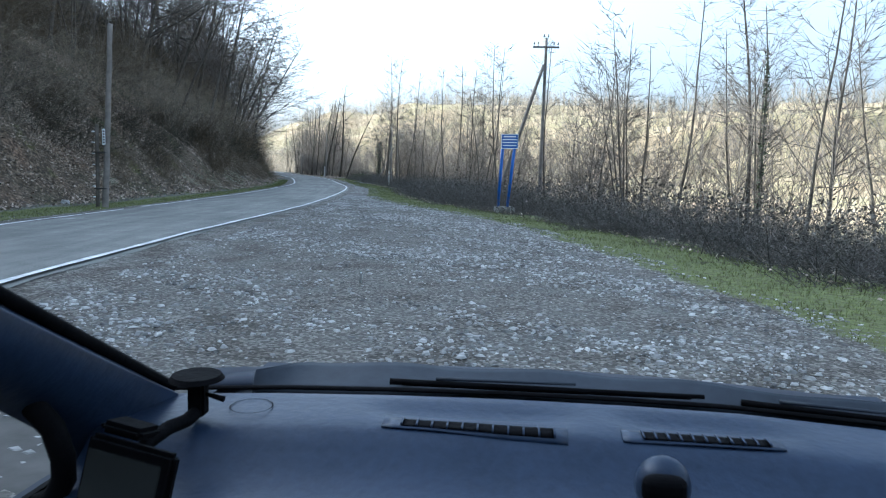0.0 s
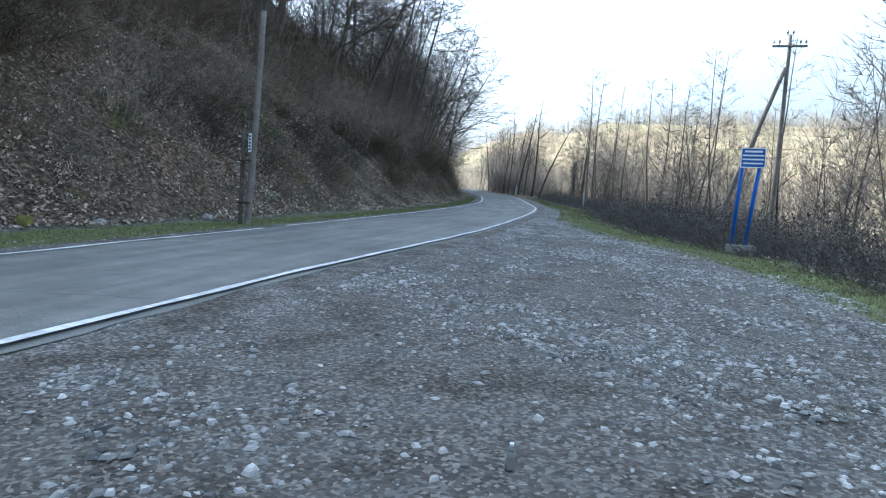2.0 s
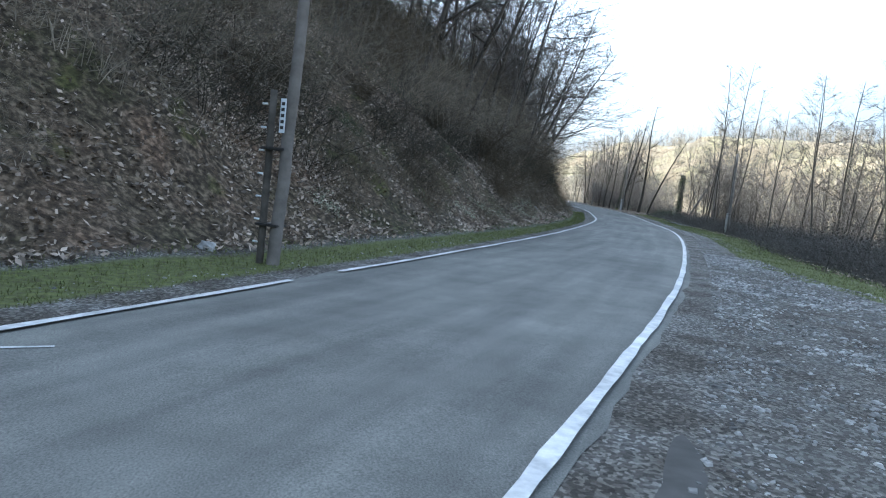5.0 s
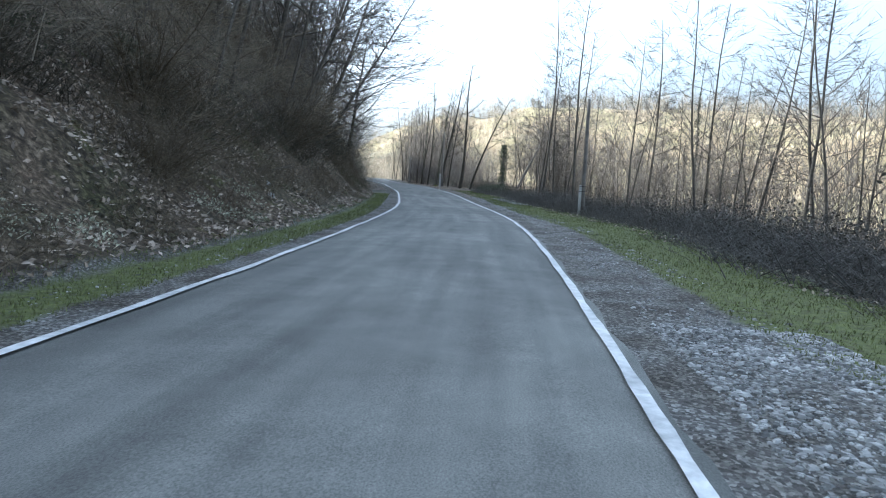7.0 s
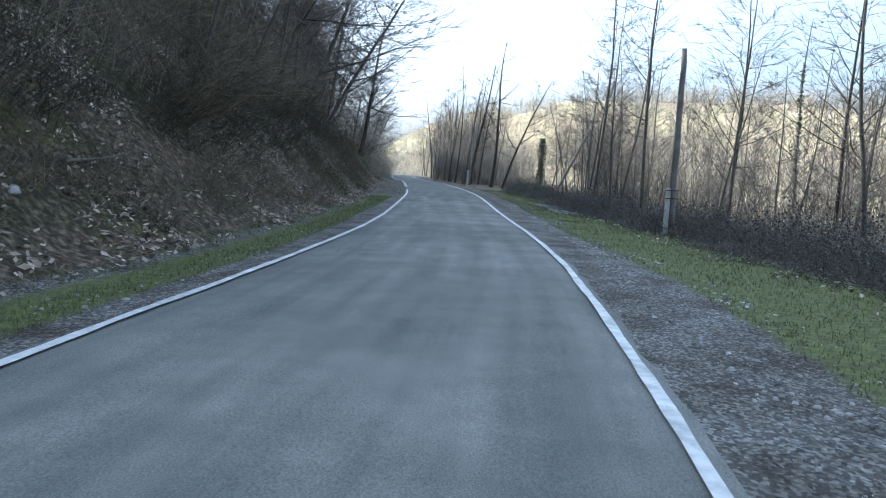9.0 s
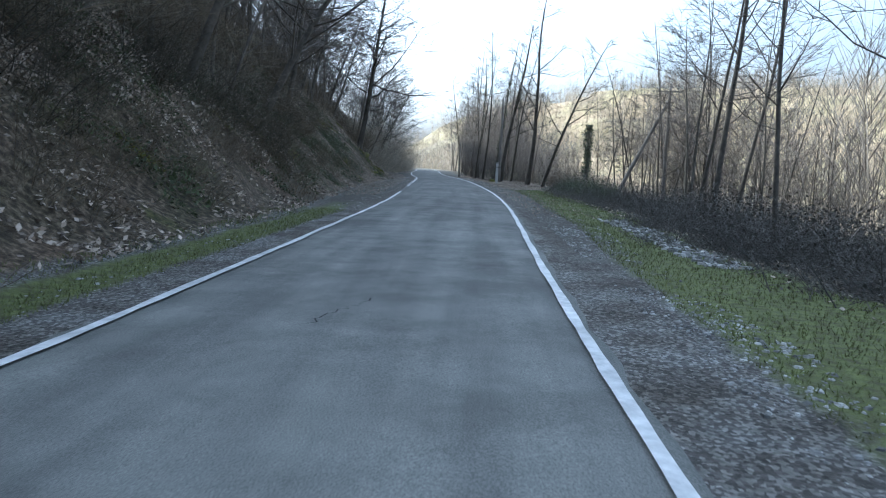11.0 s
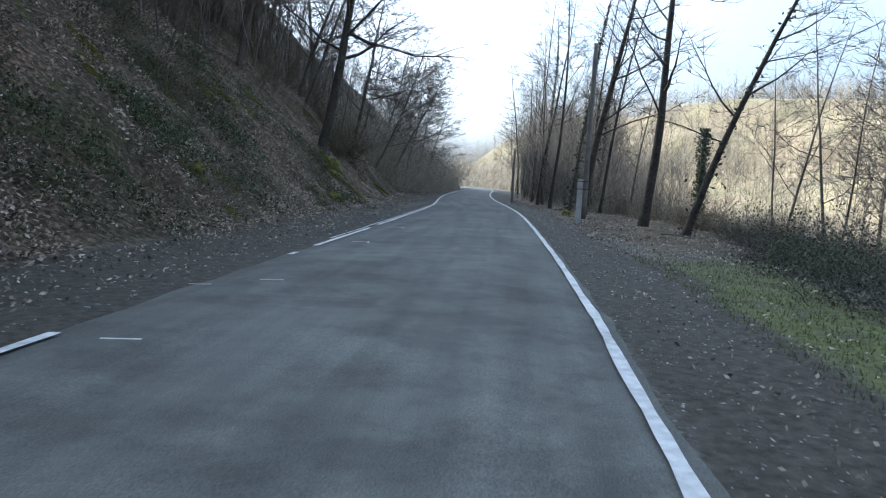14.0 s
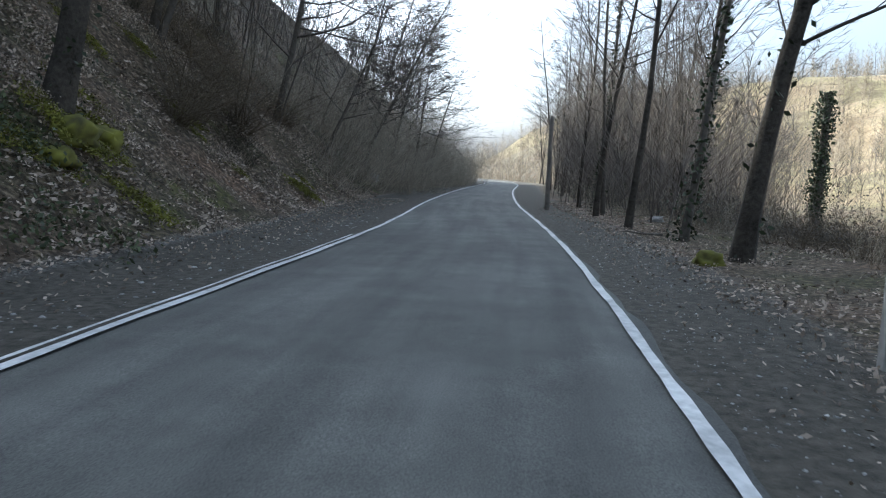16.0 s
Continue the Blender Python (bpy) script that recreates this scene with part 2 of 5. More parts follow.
def at_road(s, d):
    """The place d metres to the right of the road's middle, s metres along it."""
    k = np.clip((np.asarray(s, float)) / 0.5 + ORIGIN, 0, len(MID) - 1.001)
    i = k.astype(int)
    f = (k - i)[..., None]
    m, r = MID[i] * (1 - f) + MID[i + 1] * f, SIDE[i] * (1 - f) + SIDE[i + 1] * f
    return m + r * np.asarray(d, float)[..., None]


def shoulder(s):
    """How far the gravel reaches to the right of the road's middle."""
    return np.interp(s, [-80, -30, -8, -1, 6, 12, 17, 21, 30, 36, 43, 54, 60, 66, 74, 82, 90, 112, 400], [8.5, 10.0, 10.3, 9.8, 8.7, 6.5, 4.7, 4.0, 3.9, 3.9, 3.3, 3.4, 3.7, 3.6, 3.9, 4.1, 3.7, 3.4, 3.4])


def bench(s):
    """How far the ground stays level to the right of the road's middle."""
    return np.interp(s, [-80, -30, -9, -3, 3, 8, 13, 18, 23, 28, 35, 42, 50, 55, 60, 66, 74, 83, 90, 98, 112, 130, 400], [9.5, 11.3, 11.9, 11.8, 10.6, 9.4, 7.6, 6.3, 5.6, 5.4, 5.9, 5.5, 4.9, 4.6, 4.8, 5.3, 5.2, 5.9, 6.8, 7.6, 6.8, 6.0, 6.0])


def toe(s):
    """How far to the left of the road's middle the foot of the bank lies."""
    return np.interp(s, [-30, 2, 8, 14, 25, 37, 57, 66, 78, 93, 102, 118, 126, 400], [4.6, 4.4, 3.9, 3.75, 3.45, 3.4, 3.4, 3.8, 4.5, 4.4, 4.3, 4.5, 4.2, 4.2])


def wave(x, y, size, seed=0.0):
    """Cheap smooth noise, about -1 to 1."""
    x, y = x / size, y / size
    return (np.sin(x * 1.7 + 1.3 * np.sin(y * 1.1 + seed) + seed) + np.sin(y * 1.9 + 1.2 * np.sin(x * 1.3 - seed) + 2.1 * seed) + np.sin((x + y) * 2.7 + seed * 3)) / 3


def land(s, d):
    """Height of the ground at s, d."""
    s, d = np.broadcast_arrays(np.asarray(s, float), np.asarray(d, float))
    z = np.full(s.shape, -0.02)
    u = np.maximum(-d - toe(s), 0)
    bank = np.interp(u, [0, 0.7, 1.6, 9, 20, 45, 80, 140], [0, 0.22, 0.95, 8.2, 17.5, 36, 52, 60])
    bank *= 1 + 0.13 * wave(s, u, 14, 1.0) * np.minimum(u / 3, 1)
    bank += (0.27 * wave(s, u, 2.3, 2.0) + 0.2 * wave(s, u, 0.9, 4.0)) * np.minimum(u / 2, 1)
    bank += 0.75 * wave(s, u, 5.5, 9.0) * np.minimum(u / 7, 1)
    v = np.maximum(d - bench(s) + 0.2, 0)
    v = np.where(v > 14, 14 + (v - 14) * np.interp(s, [110, 300], [1, 2.3]), v)
    fall = np.interp(v, [0, 1, 2.5, 5, 8, 13, 18, 21, 36, 40, 70, 130, 220, 400], [0, -0.05, -0.2, -0.65, -1.5, -3.2, -4.3, -5.6, -5.6, -4.4, 1, 12, 24, 33])
    hill = np.interp(v, [0, 45, 90], [0, 0, 1])
    fall += hill * 5.0 * wave(s, v, 45, 3.0) + hill * 2.0 * wave(s, v, 17, 5.0)
    fall += np.interp(s, [230, 395], [0, 11]) * np.clip((d - 12) / 45, 0, 1)
    fall += 0.22 * wave(s, v, 1.9, 6.0) * np.minimum(v / 3, 1)
    rough = 0.018 * wave(s, d, 0.8, 7.0) + 0.012 * wave(s, d, 0.35, 8.0)
    flat = np.clip((np.abs(d) - HALF - 0.5) / 0.8, 0, 1)
    return z + bank + fall + rough * flat


def put(s, d):
    """The place on the ground at s, d."""
    xy = at_road(s, d)
    return np.concatenate([xy, land(s, d)[..., None]], -1)


def mesh_object(name, verts, faces, mat, parent=None, smooth=False):
    me = bpy.data.meshes.new(name)
    me.from_pydata([tuple(map(float, v)) for v in verts], [], faces)
    me.materials.append(mat)
    if smooth:
        me.polygons.foreach_set("use_smooth", [True] * len(me.polygons))
    me.update()
    ob = new(name, me)
    ob.parent = parent
    return ob


def strip(name, svals, dvals, height, mat):
    """A ribbon along the road: rows of d by rows of s."""
    S, D = np.meshgrid(svals, dvals, indexing="ij")
    xy = at_road(S, D)
    v = np.concatenate([xy, height(S, D)[..., None]], -1).reshape(-1, 3)
    w = len(dvals)
    f = [(i * w + j, i * w + j + 1, (i + 1) * w + j + 1, (i + 1) * w + j) for i in range(len(svals) - 1) for j in range(w - 1)]
    return mesh_object(name, v, [q[::-1] for q in f], mat, smooth=True)


# ---- ground, one sheet to the horizon ----
SV = np.r_[np.arange(-110, -30, 4.0), np.arange(-30, 60, 0.7), np.arange(60, 130, 1.0), np.arange(130, 400, 6.0)]
DV = np.r_[-900, -400, -200, np.arange(-140, -40, 12.0), np.arange(-40, -14, 1.6), np.arange(-14, -6, 0.5), np.arange(-6, 14, 0.35), np.arange(14, 40, 1.3), np.arange(40, 160, 6.0),
           np.arange(160, 420, 25.0), 700, 1200]
ground = strip("ground", SV, DV, land, GROUND)
S, D = np.meshgrid(SV, DV, indexing="ij")
SH = shoulder(S)
BE = bench(S)
TO = toe(S)
grass = np.clip((D - SH + 0.6) / 0.7, 0, 1) * np.clip((BE + 1.2 - D) / 0.8, 0, 1) + np.clip((-D - 2.55) / 0.4, 0, 1) * np.clip((TO + 0.25 + D) / 0.5, 0, 1) * np.interp(S, [-50, 55, 75], [1.2, 1.1, 0.3])
grass *= np.interp(S, [-50, 55, 80, 100], [1, 1, 0.6, 0.3])
litter = np.clip((-D - TO) / 0.6, 0, 1) + np.clip((D - BE - 0.5) / 1.0, 0, 1)
litter += np.interp(S, [78, 92], [0, 0.9]) * np.clip((D - 3.4) / 1.2, 0, 1)
grass *= 1 - 0.8 * np.interp(S, [82, 94], [0, 1]) * (D > 0)
near = 1 - np.clip((D - BE - 36) / 15, 0, 1)
bare = np.interp(S, [58, 72], [0, 1]) * (D < 0) * (D > -TO - 0.2) + np.interp(S, [82, 92], [0, 1]) * (D > 0) * (D < 3.9)
bare += np.interp(S, [44, 58, 90], [0, 0.62, 0.8]) * (D > 2.2) * (D < SH + 0.1)
bare += 0.4 * ((D > 2.8) & (D < SH - 0.5) & (S < 20))
col = np.stack([np.clip(bare, 0, 1), np.clip(grass, 0, 1), np.clip(litter, 0, 1), near], -1).reshape(-1, 4)
ca = ground.data.color_attributes.new("cover", "FLOAT_COLOR", "POINT")
ca.data.foreach_set("color", col.ravel())
tagged(ground, "stony gravel, grass verge and leaf-littered valley ground", "ground", kind="structure")

SR = np.arange(-100, 395, 0.5)


def line_offset(s, side=-1):
    """How far an edge line lies from the road's middle, as a share of HALF; side is -1 on the left, 1 on the right."""
    return np.interp(s, [-12, -8, -4, 0, 4, 8, 12, 16, 20, 24, 28, 32, 37, 42, 47, 52, 57, 62, 67, 72, 77, 82, 87, 92, 97, 102, 107, 112, 117, 122, 127, 132, 137], [0.844, 0.844, 0.844, 0.852, 0.88, 0.92, 0.945, 0.946, 0.937, 0.939, 0.945, 0.947, 0.929, 0.879, 0.839, 0.844, 0.871, 0.896, 0.92, 0.948, 0.971, 0.976, 0.964, 0.953, 0.938, 0.905, 0.875, 0.867, 0.867, 0.867, 0.867, 0.867, 0.867]) + 0 * np.asarray(side)


def crown_height(s, d):
    return 0.008 + 0.03 * (1 - (d / 2.5) ** 2) + 0.006 * wave(s, d, 1.3, 3.0)


RD = np.linspace(-1, 1, 11)
RS, RK = np.meshgrid(SR, RD, indexing="ij")
RW = HALF * line_offset(RS, np.sign(RK)) + 0.15 + 0.06 * wave(RS, RK * 0 + np.sign(RK) * 3, 0.9, 2.0) + 0.04 * wave(RS, np.sign(RK), 0.4, 5.0)
RDD = RK * RW
rv = np.concatenate([at_road(RS, RDD), crown_height(RS, RDD)[..., None]], -1)
rv[:, (0, -1), 2] -= 0.03
road = mesh_object("road", rv.reshape(-1, 3), [(i * 11 + j, (i + 1) * 11 + j, (i + 1) * 11 + j + 1, i * 11 + j + 1)[::-1] for i in range(len(SR) - 1) for j in range(10)], ASPHALT, smooth=True)
ra = road.data.color_attributes.new("age", "FLOAT_COLOR", "POINT")
worn = np.interp(RS, [-100, 56, 64, 86, 100, 400], [1.22, 1.2, 0.92, 0.88, 0.78, 0.78])
worn = worn * (1 + 0.07 * np.exp(-((np.abs(RDD + 0.1) - 0.85) / 0.3) ** 2) - 0.06 * np.clip(np.abs(RDD) - 1.9, 0, 1))
blotched = np.interp(RS, [-20, 0, 30, 44, 52, 76, 90], [0.5, 0.35, 0.2, 0.6, 1.0, 1.0, 0.45])
ra.data.foreach_set("color", np.stack([worn, blotched, worn, np.ones_like(worn)], -1).ravel())
lane = road.data.attributes.new("lane", "FLOAT_VECTOR", "POINT")
lane.data.foreach_set("vector", np.stack([RS, RDD, np.zeros_like(RS)], -1).ravel())
tagged(road, "narrow patched grey asphalt road with worn surface", "road", kind="structure")


def road_line(name, d0, gaps=(), start=-98, end=390, shift=0.0, slim=1.0):
    """A painted edge line with worn, slightly wandering edges and the given gaps along the road."""
    verts, faces = [], []
    run = None
    for s in np.arange(start, end, 0.4):
        if any(a < s < b for a, b in gaps):
            run = None
            continue
        c = shift + d0 * float(line_offset(s, math.copysign(1, d0))) + 0.01 * math.sin(s * 0.31) + 0.005 * math.sin(s * 1.9)
        w = slim * (0.05 + 0.006 * math.sin(s * 2.7) + 0.005 * math.sin(s * 7.1))
        k = len(verts)
        for d in (c - w, c + w):
            x, y = at_road(np.array(s), np.array(d))
            verts.append((x, y, 0.006 + float(crown_height(np.array(s), np.array(d)))))
        if run is not None:
            faces.append((run, run + 1, k + 1, k))
        run = k
    return tagged(mesh_object(name, verts, faces, PAINT), "worn white painted edge line along the road", "road marking", kind="structure")


road_line("road_line", -HALF, [(6.8, 7.35), (75.2, 80.7), (81.4, 82.3), (87.9, 88.5)])
road_line("road_line", HALF)
road_line("road_line", -HALF, start=84, end=104, shift=-0.14, slim=0.45)

# ---- trees ----


class Tubes:
    """Collects tapered tubes into one vertex and face list."""

    def __init__(self):
        self.v, self.f = [], []

    def add(self, pts, radii, sides=3):
        pts = [Vector(p) for p in pts]
        base = len(self.v)
        for i, (p, r) in enumerate(zip(pts, radii)):
            t = (pts[min(i + 1, len(pts) - 1)] - pts[max(i - 1, 0)]).normalized()
            a = t.cross(Vector((0.31, 0.77, 0.55))).normalized()
            b = t.cross(a)
            for k in range(sides):
                g = 2 * math.pi * k / sides
                self.v.append(p + a * (r * math.cos(g)) + b * (r * math.sin(g)))
        for i in range(len(pts) - 1):
            for k in range(sides):
                m = (k + 1) % sides
                self.f.append((base + i * sides + k, base + i * sides + m, base + (i + 1) * sides + m, base + (i + 1) * sides + k))

    def spike(self, a, b, r):
        """A thin twig that runs out to a point."""
        a, b = Vector(a), Vector(b)
        t = (b - a).normalized()
        u = t.cross(Vector((0.31, 0.77, 0.55))).normalized() * r
        w = t.cross(u)
        k = len(self.v)
        self.v += [a + u, a - u * 0.5 + w * 0.87, a - u * 0.5 - w * 0.87, b]
        self.f += [(k, k + 1, k + 3), (k + 1, k + 2, k + 3), (k + 2, k, k + 3)]

    def leaf(self, p, size, rng):
        k = len(self.v)
        a = Vector([rng.uniform(-1, 1) for _ in range(3)]).normalized()
        b = a.cross(Vector([rng.uniform(-1, 1) for _ in range(3)])).normalized()
        p = Vector(p)
        for q in (p - a * size, p + b * size * 0.55, p + a * size, p - b * size * 0.55):
            self.v.append(q)
        self.f.append((k, k + 1, k + 2, k + 3))

    def make(self, name, mat, parent=None):
        return mesh_object(name, self.v, self.f, mat, parent, smooth=True)


def grow(rng, start, way, length, radius, steps, wander, lift):
    pts, p, w = [Vector(start)], Vector(start), Vector(way).normalized()
    for i in range(steps):
        w = (w + Vector((rng.uniform(-1, 1), rng.uniform(-1, 1), rng.uniform(-1, 1))) * wander + Vector((0, 0, lift))).normalized()
        p = p + w * (length / steps)
        pts.append(p.copy())
    return pts, [radius * (1 - 0.85 * i / steps) for i in range(steps + 1)]


def bare_tree(seed, height, radius, limbs, twigs, lean=0.05, low=0.3, spread=0.4, stems=1, bark=None, ivy=0, label="", group="", fine=0.006, droop=0.35):
    """A leafless tree: tapered trunk with limbs in one part, fine branches in another, ivy where it climbs."""
    rng = random.Random(seed)
    root = new("tree")
    trunk, crown, leaves = Tubes(), Tubes(), Tubes()
    for st in range(stems):
        g = rng.uniform(0, 6.28)
        off = Vector((math.cos(g), math.sin(g), 0)) * (0.0 if stems == 1 else radius * 2.0)
        way = (math.cos(g) * (lean + 0.07 * (stems > 1)), math.sin(g) * (lean + 0.07 * (stems > 1)), 1)
        h = height * rng.uniform(0.8, 1.0) if st else height
        tp, tr = grow(rng, off + Vector((0, 0, -0.5)), way, h + 0.5, radius * (1 if st == 0 else 0.75), 10, 0.055, 0.03)
        tr[0] *= 1.35
        trunk.add(tp, tr, 7)
        for i in range(limbs):
            f = low + (0.97 - low) * (i + rng.random()) / limbs
            k = min(int(f * 10), 9)
            p = tp[k].lerp(tp[k + 1], f * 10 - k)
            a = rng.uniform(0, 6.28)
            ln = h * spread * (1.08 - f) * rng.uniform(0.6, 1.25) + 0.5
            r = tr[k] * rng.uniform(0.3, 0.5)
            bp, br = grow(rng, p, (math.cos(a), math.sin(a), rng.uniform(droop, 1.0)), ln, r, 5, 0.2, 0.1)
            (trunk if r > 0.022 else crown).add(bp, br, 4 if r > 0.03 else 3)
            for j in range(twigs):
                q = rng.uniform(0.2, 1.0)
                kk = min(int(q * 5), 4)
                pp = bp[kk].lerp(bp[kk + 1], q * 5 - kk)
                a2 = a + rng.uniform(-1.3, 1.3)
                l2 = ln * rng.uniform(0.18, 0.5) + 0.2
                cp, cr = grow(rng, pp, (math.cos(a2), math.sin(a2), rng.uniform(-0.2, 1.0)), l2, max(r * 0.3, fine), 2, 0.25, 0.08)
                crown.add(cp, cr, 3)
                for _ in range(3):
                    a3 = a2 + rng.uniform(-1.2, 1.2)
                    b3 = cp[rng.choice((1, 1, 2))]
                    crown.spike(b3, b3 + Vector((math.cos(a3), math.sin(a3), rng.uniform(-0.1, 1.0))).normalized() * (l2 * rng.uniform(0.4, 0.8)), fine)
        if ivy:
            for _ in range(ivy):
                f = rng.random() ** 1.2 * 0.85
                k = min(int(f * 10), 9)
                a = rng.uniform(0, 6.28)
                o = tr[k] + abs(rng.gauss(0.03, 0.13)) * (1.1 - f) * (1 + 0.6 * math.sin(f * 31 + seed))
                p = tp[k].lerp(tp[k + 1], f * 10 - k) + Vector((math.cos(a) * o, math.sin(a) * o, 0))
                leaves.leaf(p, rng.uniform(0.035, 0.085), rng)
    trunk.make("trunk", bark or BARK, root)
    crown.make("crown", TWIG, root)
    if ivy:
        leaves.make("ivy", IVY, root)["label"] = "dark green climbing ivy"
    return tagged(root, label or "tall bare leafless tree with grey bark", "tree", group)


def plant(ob, s, d, turn=0.0, size=1.0, lean=(0, 0), first=False):
    x, y, z = put(np.array(float(s)), np.array(float(d)))
    m = pose(x, y, z - 0.05, lean[0], lean[1], 0) @ pose(0, 0, 0, 0, 0, turn)
    if first:
        ob.matrix_world = m @ Matrix.Diagonal((size, size, size, 1))
        return ob
    c = copy_thing(ob, m)
    c.scale = (size, size, size)
    return c


RIVER, HILL = "bare trees beside the river", "bare trees on the hillside"
KINDS = [
    bare_tree(1, 13.0, 0.09, 22, 6, low=0.3, spread=0.26, fine=0.0105, droop=0.05, label="tall thin bare alder with dark grey bark", group=RIVER),
    bare_tree(2, 11.0, 0.08, 15, 6, low=0.25, spread=0.34, stems=2, fine=0.0105, droop=0.05, label="bare tree with two slender stems", group=RIVER),
    bare_tree(3, 14.5, 0.11, 22, 7, low=0.35, spread=0.3, fine=0.0105, droop=0.05, label="tall bare tree with dark trunk", group=RIVER, bark=DARK_BARK),
    bare_tree(4, 9.0, 0.06, 11, 5, low=0.2, spread=0.32, stems=3, fine=0.013, label="clump of slender bare saplings", group=RIVER),
    bare_tree(5, 12.0, 0.1, 14, 6, low=0.45, spread=0.3, ivy=1000, label="bare tree with ivy climbing its trunk", group=RIVER),
    bare_tree(6, 12.0, 0.14, 20, 11, low=0.2, spread=0.5, lean=0.1, fine=0.014, droop=0.0, label="bare leaning hillside tree with wide branches", group=HILL),
    bare_tree(7, 8.0, 0.06, 12, 6, low=0.2, spread=0.42, lean=0.1, stems=2, label="bare hillside tree with spreading twigs", group=HILL, bark=PALE_BARK),
    bare_tree(9, 15.0, 0.17, 32, 14, low=0.2, spread=0.55, lean=0.05, fine=0.015, droop=-0.1, label="large bare hillside tree spreading over the road edge", group=HILL),
    bare_tree(8, 10.0, 0.075, 16, 6, low=0.3, spread=0.36, lean=0.02, fine=0.0105, droop=0.05, label="bare slender tree with upright twigs", group=RIVER),
]
rng = random.Random(11)
# beside the river: a front row, then the trees behind it
for s in np.arange(6, 92, 2.5):
    for row in range(2):
        d = float(bench(np.array(s))) + 3.8 + row * 6.0 + rng.uniform(-1.2, 3.4)
        if rng.random() < (0.45 if row == 0 else 0.2) or (s < 34 and row == 0):
            continue
        k = rng.choice((0, 0, 1, 8, 3, 3, 8, 4 if rng.random() < 0.3 else 0, 0))
        plant(KINDS[k], s + rng.uniform(-1, 1), d, rng.uniform(0, 360), rng.uniform(0.7, 1.08), (rng.uniform(-4, 4), rng.uniform(-4, 7)))
for s in np.arange(106, 196, 3.4):
    for row in range(1 if s < 124 else 2 if s < 140 else 3):
        if s < 112:
            continue
        d = float(bench(np.array(s))) - 0.4 + row * 3.8 + rng.uniform(-0.8, 2.5)
        k = rng.choice((0, 1, 2, 2, 8, 8, 0, 4))
        plant(KINDS[k], s + rng.uniform(-1, 1), d, rng.uniform(0, 360), rng.uniform(0.75, 1.05), (rng.uniform(-4, 4), rng.uniform(-4, 4)))
for s in np.r_[np.arange(80, 99, 4.6), np.arange(86, 103, 1.5)]:
    plant(KINDS[rng.choice((1, 1, 3, 3, 0, 8))], s + rng.uniform(-1, 1), rng.uniform(12, 19), rng.uniform(0, 360), rng.uniform(0.85, 1.15), (rng.uniform(-5, 5), rng.uniform(-8, 8)))
# on the hillside
for s in np.arange(-22, 190, 4.6):
    for row in range(2 if int(s) % 2 else 1):
        d = -12.5 - row * 7 - rng.uniform(-2, 3) + (2.5 if 30 < s < 70 else 0)
        plant(KINDS[rng.choice((5, 6, 6, 1))], s + rng.uniform(-1.8, 1.8), d, rng.uniform(0, 360), rng.uniform(0.6, 1.05), (rng.uniform(-4, 4), rng.uniform(0, 12)))
for s, d, k, size, turn, tip in ((12, -17, 5, 1.0, 20, 8), (20, -15, 7, 0.95, 80, 8), (27, -12.5, 7, 0.9, 200, 12), (33, -11, 5, 1.1, 30, 10), (38, -10, 7, 0.9, 120, 13), (43, -9.2, 5, 1.15, 300, 14),
                                 (48, -8.2, 7, 0.92, 60, 14), (53, -8.2, 6, 1.4, 10, 12), (58, -7.8, 7, 0.85, 250, 16), (64, -8, 5, 1.15, 40, 18), (68, -8.2, 6, 1.4, 75, 14), (73, -8.0, 7, 1.0, 160, 20), (80, -8.6, 7, 0.9, 20, 16), (86, -11, 6, 1.3, 40, 12),
                                 (93, -12, 5, 1.0, 220, 12), (112, -10, 5, 0.95, 140, 16), (118, -8, 7, 0.85, 300, 16), (121, -6.8, 5, 0.7, 80, 20), (127, -6.2, 7, 0.7, 200, 18), (135, -6.0, 5, 0.8, 250, 16), (143, -5.8, 7, 0.7, 20, 16), (152, -5.8, 5, 0.8, 150, 14), (124, -8, 6, 1.2, 75, 16), (131, -8, 5, 0.9, 15, 14), (138, -8, 7, 0.8, 110, 12), (147, -8, 5, 0.95, 330, 14), (156, -8, 7, 0.8, 50, 10)):
    plant(KINDS[k], s, d, turn, size, (0, tip))
for s in np.r_[np.arange(6, 128, 2.4), np.arange(101, 128, 2.0)]:
    plant(KINDS[rng.choice((5, 7, 7, 6))], s, -10.5 - rng.uniform(0, 6), rng.uniform(0, 360), rng.uniform(0.6, 0.95), (rng.uniform(-6, 6), rng.uniform(2, 14)))
for s, d, size, turn, tip in ((34, -8.6, 0.9, 10, 16), (37, -7.4, 0.8, 60, 20), (41, -8.0, 0.95, 140, 24), (45.5, -7.0, 0.85, 220, 18), (50, -7.2, 1.0, 300, 26), (51.5, -8.4, 0.9, 30, 15),
                              (56, -7.3, 0.8, 80, 22), (61, -7.6, 0.85, 170, 17), (104, -11.5, 0.6, 40, 10), (114, -8.2, 0.5, 70, 22), (117, -7.6, 0.5, 100, 28)):
    plant(KINDS[0], s, d, turn, size, (rng.uniform(-14, 14), tip * rng.uniform(0.3, 1.1)))
